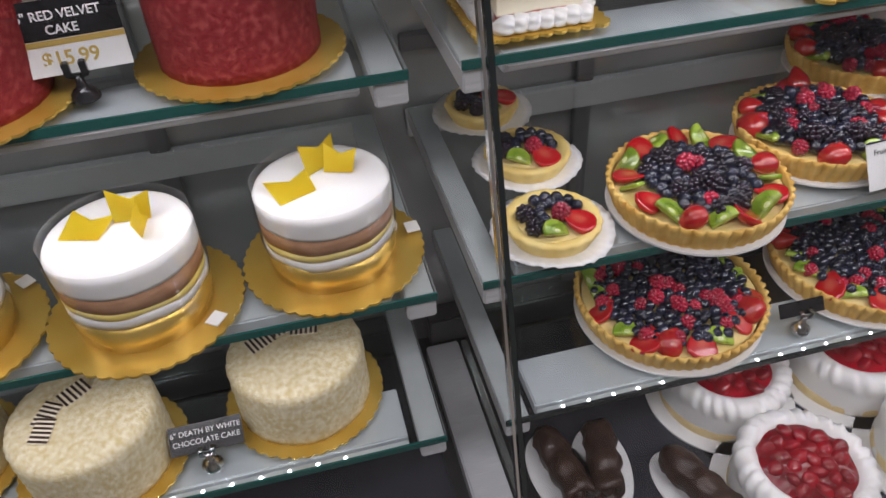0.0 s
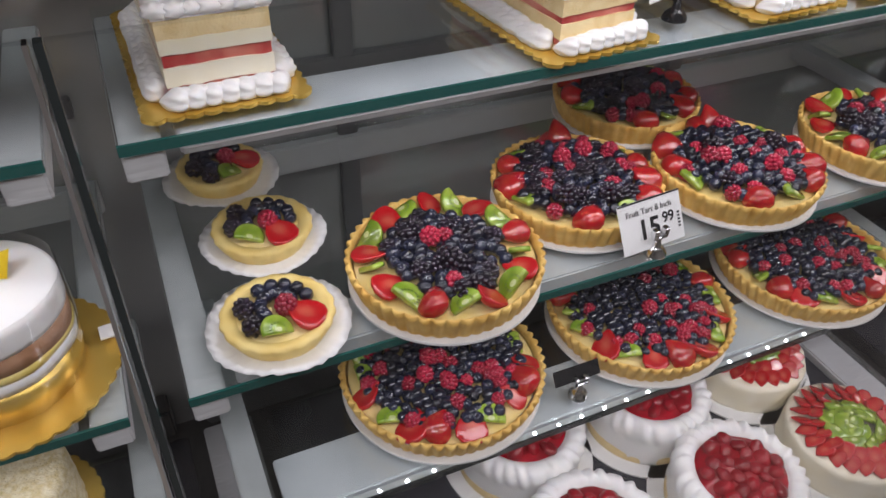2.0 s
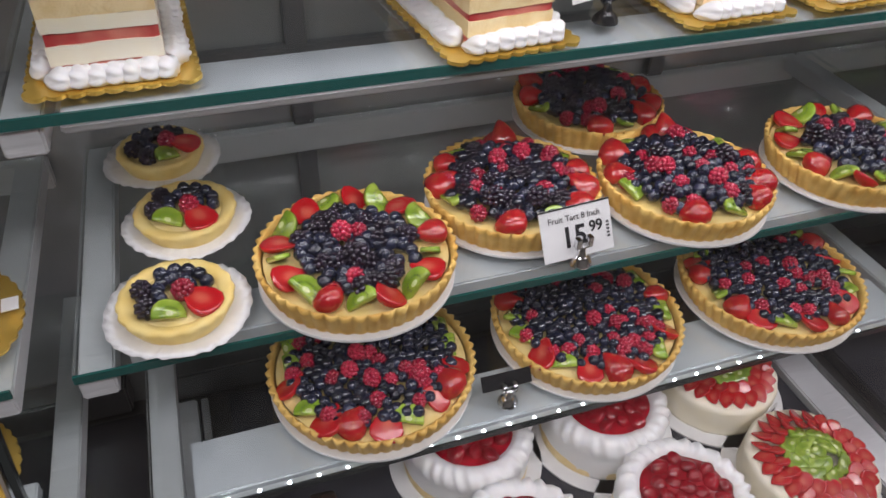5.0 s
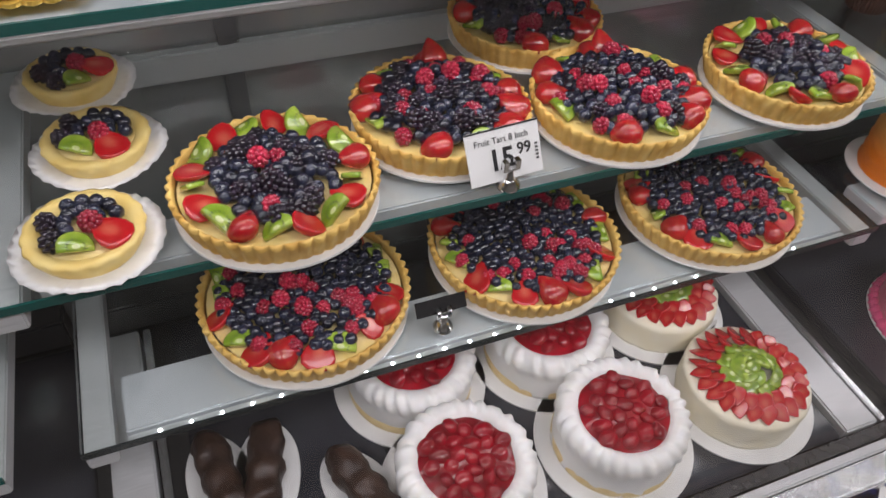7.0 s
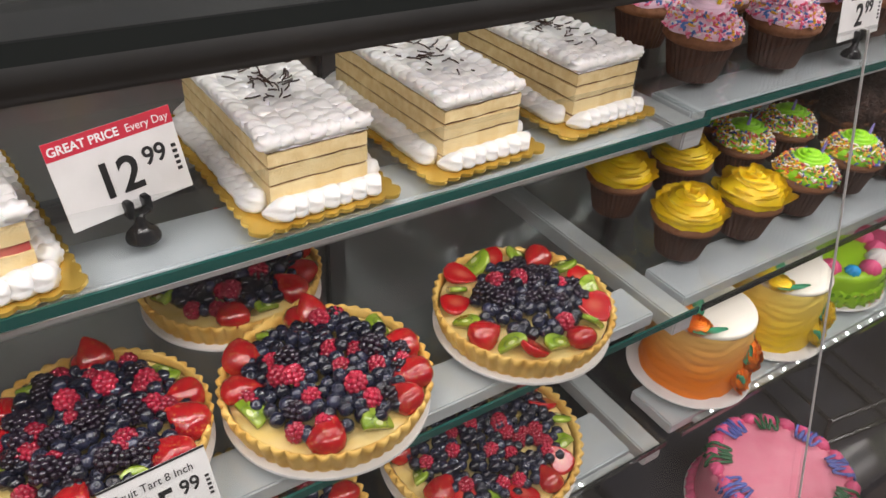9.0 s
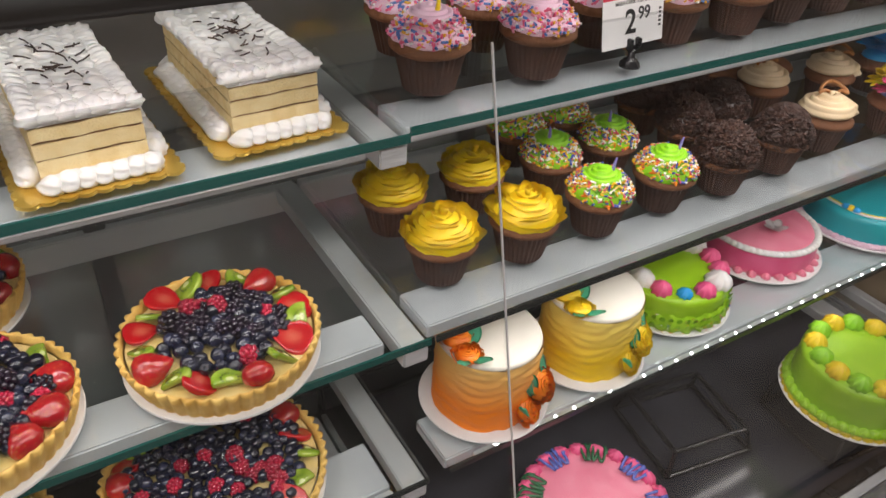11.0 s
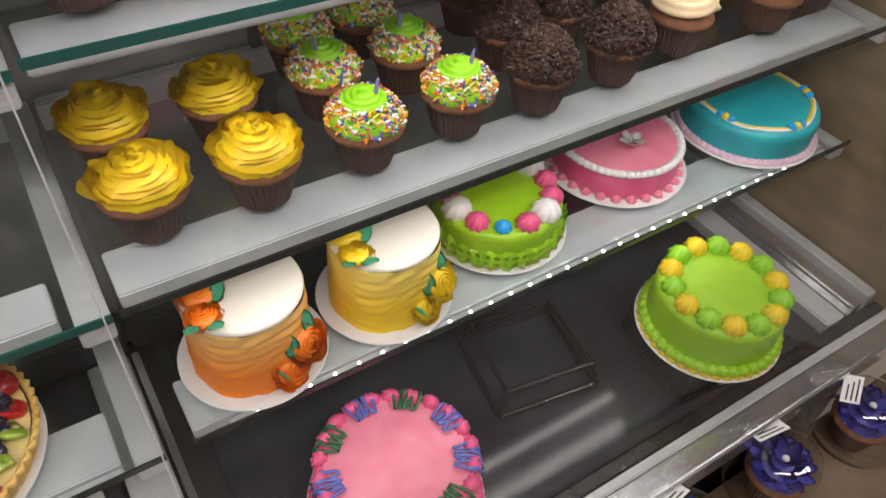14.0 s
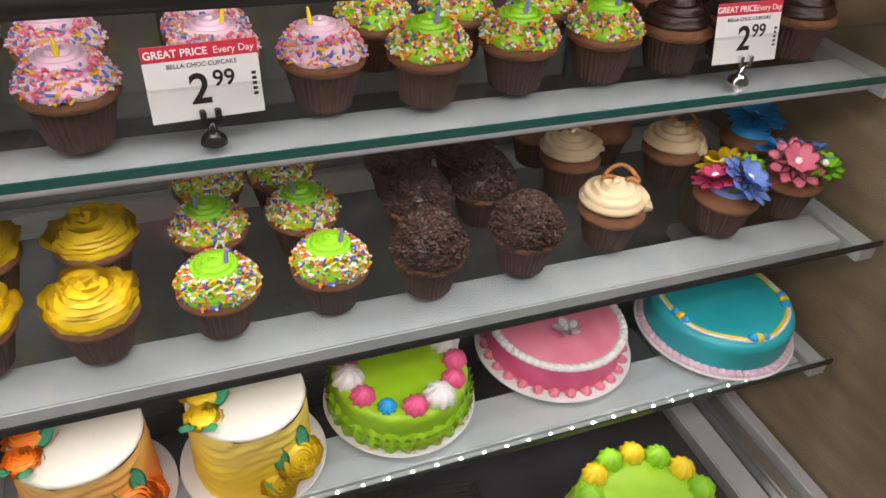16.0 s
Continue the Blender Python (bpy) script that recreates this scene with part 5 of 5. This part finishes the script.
def sprinkled_cup(icing, spr, candle_mat, label, group, seed):
    t = cup_base(label, group)
    part("icing_base", lathe([(0, 0.072), (0.02, 0.070), (0.033, 0.063), (0.0385, 0.055), (0.037, 0.049)], 36, lambda a, i: (1 + 0.03 * math.sin(5 * a), 0)), icing, t, "", None, True)
    part("icing_swirl", swirl_bm(0.027, 0.067, 0.016, 3.6), icing, t, "", None, True)
    part("sprinkles", sprinkled_dome(0.0400, 0.029, 0.0515, 380, seed, 0.58, 0.0076, 0.0014), spr, t)["kind"] = "stuff"
    candle(t, candle_mat, 0.080)
    return t


def choc_cup():
    t = cup_base("chocolate cupcake coated all over in chocolate sprinkles", "chocolate sprinkle cupcakes")
    part("icing_dome", lathe([(0, 0.086), (0.015, 0.083), (0.030, 0.073), (0.039, 0.058), (0.0395, 0.049), (0.034, 0.043)], 32), CHOC, t, "", None, True)
    part("sprinkles", sprinkled_dome(0.0412, 0.038, 0.0535, 900, 3, 0.0, 0.0075, 0.0017), CHOC_SPRINKLE, t)["kind"] = "stuff"
    part("side_sprinkles", sprinkle_bm(0.0405, 0.013, 260, 8, True, 0.0066), CHOC_SPRINKLE, t, "", pose(0, 0, 0.044))["kind"] = "stuff"
    return t


def pretzel_cup():
    t = cup_base("chocolate cupcake with coffee swirl and a small pretzel", "pretzel cupcakes")
    part("icing_swirl", swirl_bm(0.043, 0.057, 0.028, 3.4), MOCHA, t, "", None, True)
    pts = []
    for q in range(61):
        u = 2 * math.pi * q / 60
        pts.append((0.015 * math.sin(u) + 0.006 * math.sin(2 * u), 0.0, 0.010 * math.cos(u) + 0.006 * math.cos(3 * u) + 0.006))
    part("pretzel", tube(pts, 0.0024, 7), PRETZEL, t, "glazed brown mini pretzel", pose(0.004, 0.004, 0.079, -58, 0, 8) @ Matrix.Scale(1.15, 4), True)
    return t


def flower_cup(cols, label):
    t = cup_base(label, "flower cupcakes")
    part("icing_base", lathe([(0, 0.072), (0.016, 0.070), (0.026, 0.062), (0.027, 0.056)], 30), cols[0], t, "", None, True)
    spots = [(0, 0, 1.0, 0)] if len(cols) == 1 else [(-0.008, -0.016, 0.85, 30), (0.018, 0.014, 0.80, -22), (-0.024, 0.016, 0.65, -16), (0.028, -0.012, 0.6, 16)]
    for k, (px, py, s, tip) in enumerate(spots):
        mat = cols[k % len(cols)]
        fl = new("icing_flower")
        fl.parent = t
        fl.matrix_basis = pose(px, py, 0.074 + 0.003 * (k == 0), tip, 0, 0)
        for ring, n, rx in ((0, 10, -4), (1, 7, 20)):
            for q in range(n):
                part("petal", petal(0.046 * s * (1 - 0.30 * ring), 0.025 * s, 0.005, 0.0035), mat, fl, "", pose(0, 0, 0.004 * ring, rx, 0, 360 * q / n + 20 * ring), True)
        shell(FROSTING, fl, 0, 0, 0.006, 0.5, name="flower_centre")
    if len(cols) > 1:
        for q in range(4):
            leaf(GREEN, t, 0.03 * math.cos(1.6 * q), 0.03 * math.sin(1.6 * q), 0.068, 0.02, 90 * q)
    return t


def place(proto, spots, top, seed=1):
    r = random.Random(seed)
    for k, (x, y) in enumerate(spots):
        m = pose(x, y, top + 0.0005, 0, 0, r.uniform(-70, 70)) @ Matrix.Scale(1.12, 4)
        if k == 0:
            proto.matrix_basis = m
        else:
            copy_thing(proto, m @ Matrix.Scale(1 / 1.12, 4))


place(yellow_cup(), [(1.414, 0.772), (1.531, 0.764), (1.410, 0.892), (1.532, 0.888)], TOP_B)
place(sprinkled_cup(LIME_TOP, SPRINKLE, WAX_BLUE, "chocolate cupcake with lime swirl and rainbow sprinkles", "lime sprinkle cupcakes", 5), [(1.657, 0.766), (1.783, 0.770), (1.660, 0.878), (1.774, 0.882), (1.668, 0.975), (1.764, 0.985)], TOP_B, 2)
place(choc_cup(), [(1.902, 0.764), (2.034, 0.770), (1.922, 0.868), (2.022, 0.884), (1.928, 0.970), (2.030, 0.980)], TOP_B, 3)
place(pretzel_cup(), [(2.168, 0.786), (2.345, 0.905), (2.180, 0.925)], TOP_B, 4)
place(flower_cup([BLUE], "chocolate cupcake topped with a bright blue icing flower"), [(2.490, 0.905)], TOP_B, 5)
place(flower_cup([PERI, YELLOW, HOT_PINK, LIME_TOP], "chocolate cupcake with blue, yellow and pink icing flowers"), [(2.345, 0.772)], TOP_B, 6)
place(flower_cup([PINK, PERI, BLUE, LIME_TOP], "chocolate cupcake with pink and blue icing flowers"), [(2.470, 0.785)], TOP_B, 7)
place(cup_base("plain chocolate cupcake in a brown liner", "plain chocolate cupcakes"), [(2.170, 1.01), (2.275, 0.99)], TOP_B, 8)
place(sprinkled_cup(PALE_PINK, PINK_SPRINKLE, YELLOW, "chocolate cupcake with pale pink swirl and sprinkles", "pink sprinkle cupcakes", 9), [(1.556, 0.812), (1.545, 0.912), (1.690, 0.925), (1.692, 0.862), (1.797, 0.836), (1.420, 0.826), (1.446, 0.94)], TOP_A, 9)
place(sprinkled_cup(LIME_TOP, SPRINKLE, WAX_BLUE, "chocolate cupcake with lime swirl and rainbow sprinkles", "lime sprinkle cupcakes on top shelf", 15), [(1.910, 0.822), (2.022, 0.832), (2.136, 0.836), (1.878, 0.925), (1.985, 0.935), (2.10, 0.935)], TOP_A, 10)
top_choc = cup_base("dark chocolate cupcake with dark fudge swirl", "fudge cupcakes")
part("icing_swirl", swirl_bm(0.040, 0.050, 0.034, 3.4), CHOC, top_choc, "dark fudge icing", None, True)
place(top_choc, [(2.240, 0.838), (2.345, 0.850), (2.440, 0.842), (2.29, 0.94), (2.40, 0.945)], TOP_A, 11)

# ---- price tags ----
def holder(t, mat):
    part("stand", lathe([(0, 0.0), (0.013, 0.0), (0.013, 0.002), (0.0115, 0.0035), (0.012, 0.005), (0.009, 0.0065), (0.0095, 0.008), (0.006, 0.0095), (0.0045, 0.013), (0.0032, 0.022), (0, 0.023)], 24), mat, t, "", None, True)
    part("clip", box(-0.009, 0.009, -0.003, 0.003, 0.020, 0.024, 0.001), mat, t)
    for sx in (-1, 1):
        part("jaw", box(sx * 0.007 - 0.003, sx * 0.007 + 0.003, -0.0045, 0.0035, 0.022, 0.035, 0.001), mat, t)


def price_tag(x, y, z, w, h, lean, turn, big, small, title, header, label, mat, lift=0.026, roll=0.0):
    t = thing("price_tag", pose(x, y, z + 0.0005, 0, 0, turn), label, "price tag", "price tags")
    holder(t, mat)
    card = part("card", box(-w / 2, w / 2, 0, h, -0.0006, 0), PAPER, t, "white printed card", pose(0, 0.001, lift, lean, roll, 0))
    e = 0.0004
    if header:
        hd = part("header_band", box(-w / 2, w / 2, h * 0.80, h, 0.0001, e), RED_INK, card, "red band")
        lettering("GREAT PRICE", h * 0.135, WHITE_INK, card, pose(-w * 0.21, h * 0.85, e), bold=0.0002)
        lettering("Every Day", h * 0.13, WHITE_INK, card, pose(w * 0.29, h * 0.85, e))
        if title:
            lettering(title, h * 0.085, BLACK_INK, card, pose(0, h * 0.70, e))
    else:
        part("header_band", box(-w / 2, w / 2, h * 0.965, h, 0.0001, e), BLACK_INK, card, "thin black band")
        lettering(title, h * 0.17, BLACK_INK, card, pose(-w * 0.02, h * 0.72, e))
    lettering(big, h * 0.56, BLACK_INK, card, pose(-w * 0.05, h * 0.22, e), bold=0.0007)
    lettering(small, h * 0.30, BLACK_INK, card, pose(w * (0.17 if len(big) == 1 else 0.27), h * 0.42, e), bold=0.0003)
    for k in range(5):
        part("barcode_bar", box(w * 0.42, w * 0.46, h * (0.24 + 0.07 * k), h * (0.28 + 0.07 * k), 0.0001, e), BLACK_INK, card)
    return t


price_tag(0.722, 0.684, TOP_B, 0.086, 0.056, 60, 4, "15", "99", "Fruit Tart 8 Inch", False, "white fruit tart price card in chrome stand", CHROME, 0.008)
price_tag(0.762, 0.782, TOP_A, 0.096, 0.064, 74, 17, "12", "99", "", True, "white price card with red band, black stand", BLACK_METAL)
price_tag(1.675, 0.775, TOP_A, 0.104, 0.070, 78, 4, "2", "99", "BELLA CHOC CUPCAKE", True, "white cupcake price card, red band, black stand", BLACK_METAL)
price_tag(2.300, 0.772, TOP_A, 0.094, 0.070, 76, 0, "2", "99", "BELLA CHOC CUPCAKE", True, "white cupcake price card, red band, chrome stand", CHROME)
price_tag(1.560, 0.492, DECK, 0.080, 0.050, 30, -4, "21", "99", "", True, "white price card lying before the pink cake", BLACK_METAL, 0.006)


def dark_tag(x, y, z, w, h, lean, words, label):
    t = thing("price_tag", pose(x, y, z + 0.0005), label, "price tag", "price tags")
    holder(t, CHROME)
    card = part("card", box(-w / 2, w / 2, 0, h, -0.0006, 0), BLACK_METAL, t, "black printed card", pose(0, 0.004, 0.024, lean, 0, 0))
    for k, line in enumerate(words):
        lettering(line, h * 0.26, WHITE_INK, card, pose(0, h * (0.62 - 0.33 * k), 0.0003))
    return card


dark_tag(0.660, 0.688, TOP_C, 0.066, 0.020, 55, [], "small black price card in chrome stand")
dark_tag(-0.118, 0.690, TOP_C, 0.085, 0.034, 40, ["6\" DEATH BY WHITE", "CHOCOLATE CAKE"], "black cake name card in chrome stand")
rt = thing("price_tag", pose(-0.118, 0.775, TOP_A + 0.0005, 0, 0, 4), "black and white red velvet cake card, black stand", "price tag", "price tags")
holder(rt, BLACK_METAL)
rcard = part("card", box(-0.048, 0.048, 0, 0.062, -0.0006, 0), PAPER, rt, "white card with gold price", pose(0, 0.001, 0.024, 74, 0, 0))
part("header_band", box(-0.048, 0.048, 0.030, 0.062, 0.0001, 0.0004), BLACK_METAL, rcard, "black band")
lettering("6\" RED VELVET", 0.0105, WHITE_INK, rcard, pose(0, 0.046, 0.0006), bold=0.0002)
lettering("CAKE", 0.0105, WHITE_INK, rcard, pose(0, 0.034, 0.0006), bold=0.0002)
part("gold_stripe", box(-0.048, 0.048, 0.0245, 0.0295, 0.0001, 0.0004), GOLD_INK, rcard, "gold patterned stripe")
lettering("$15.99", 0.017, GOLD_INK, rcard, pose(0, 0.008, 0.0004), bold=0.0003)

# ---- packed cupcakes on the ledge ----
def packed_cup(x, y, turn):
    t = thing("packed_cupcake", pose(x, y, 0.4705, 0, 0, turn), "violet-blue cupcake in a clear plastic clamshell", "cupcake", "packed violet cupcakes")
    part("liner", M_LINER, CUP_PAPER, t, "", pose(0, 0, 0.004))
    part("muffin_top", M_MUFFIN, CUP_CHOC, t, "", pose(0, 0, 0.004))
    for q in range(3):
        n = (5, 8, 11)[q]
        for k in range(n):
            part("petal", petal(0.028, 0.020, 0.004, 0.002), VIOLET, t, "", pose(0, 0, 0.080 - 0.007 * q, 0, 0, 360 * k / n + 23 * q) @ pose(0, 0.002 + 0.008 * q, 0, 38 - 14 * q, 0, 0), True)
    part("icing_core", lathe([(0, 0.080), (0.02, 0.074), (0.036, 0.060), (0.036, 0.052)], 24), VIOLET, t, "", None, True)
    shell(FROSTING, t, 0, 0, 0.083, 0.55, name="flower_centre")
    d = part("clear_dome", lathe([(0, 0.104), (0.030, 0.103), (0.042, 0.097), (0.047, 0.080), (0.050, 0.050), (0.052, 0.022), (0.060, 0.018), (0.061, 0.014), (0.052, 0.012), (0.046, 0.002), (0, 0.002)], 48, lambda a, i: (1 + (0.02 * abs(math.sin(4 * a)) if i in (3, 4, 5) else 0), 0)), FILM, t, "clear plastic clamshell", None, True)
    d.visible_shadow = False
    st = part("sticker", box(-0.026, 0.026, -0.012, 0.012, 0, 0.0006), PAPER, t, "white printed label", pose(-0.012, 0.034, 0.1045, -22, 0, 8))
    for k in range(3):
        part("print_line", box(-0.022, 0.020 - 0.006 * k, -0.008 + 0.006 * k, -0.006 + 0.006 * k, 0.0007, 0.0009), BLACK_INK, st)
    return t


pk = packed_cup(1.972, 0.345, 0)
pk.scale = (1.25, 1.25, 1.25)
for px, py, rz in ((2.188, 0.345, -15), (2.405, 0.335, 20), (1.770, 0.330, 10), (1.285, 0.335, 30)):
    copy_thing(pk, pose(px, py, 0.4705, 0, 0, rz))
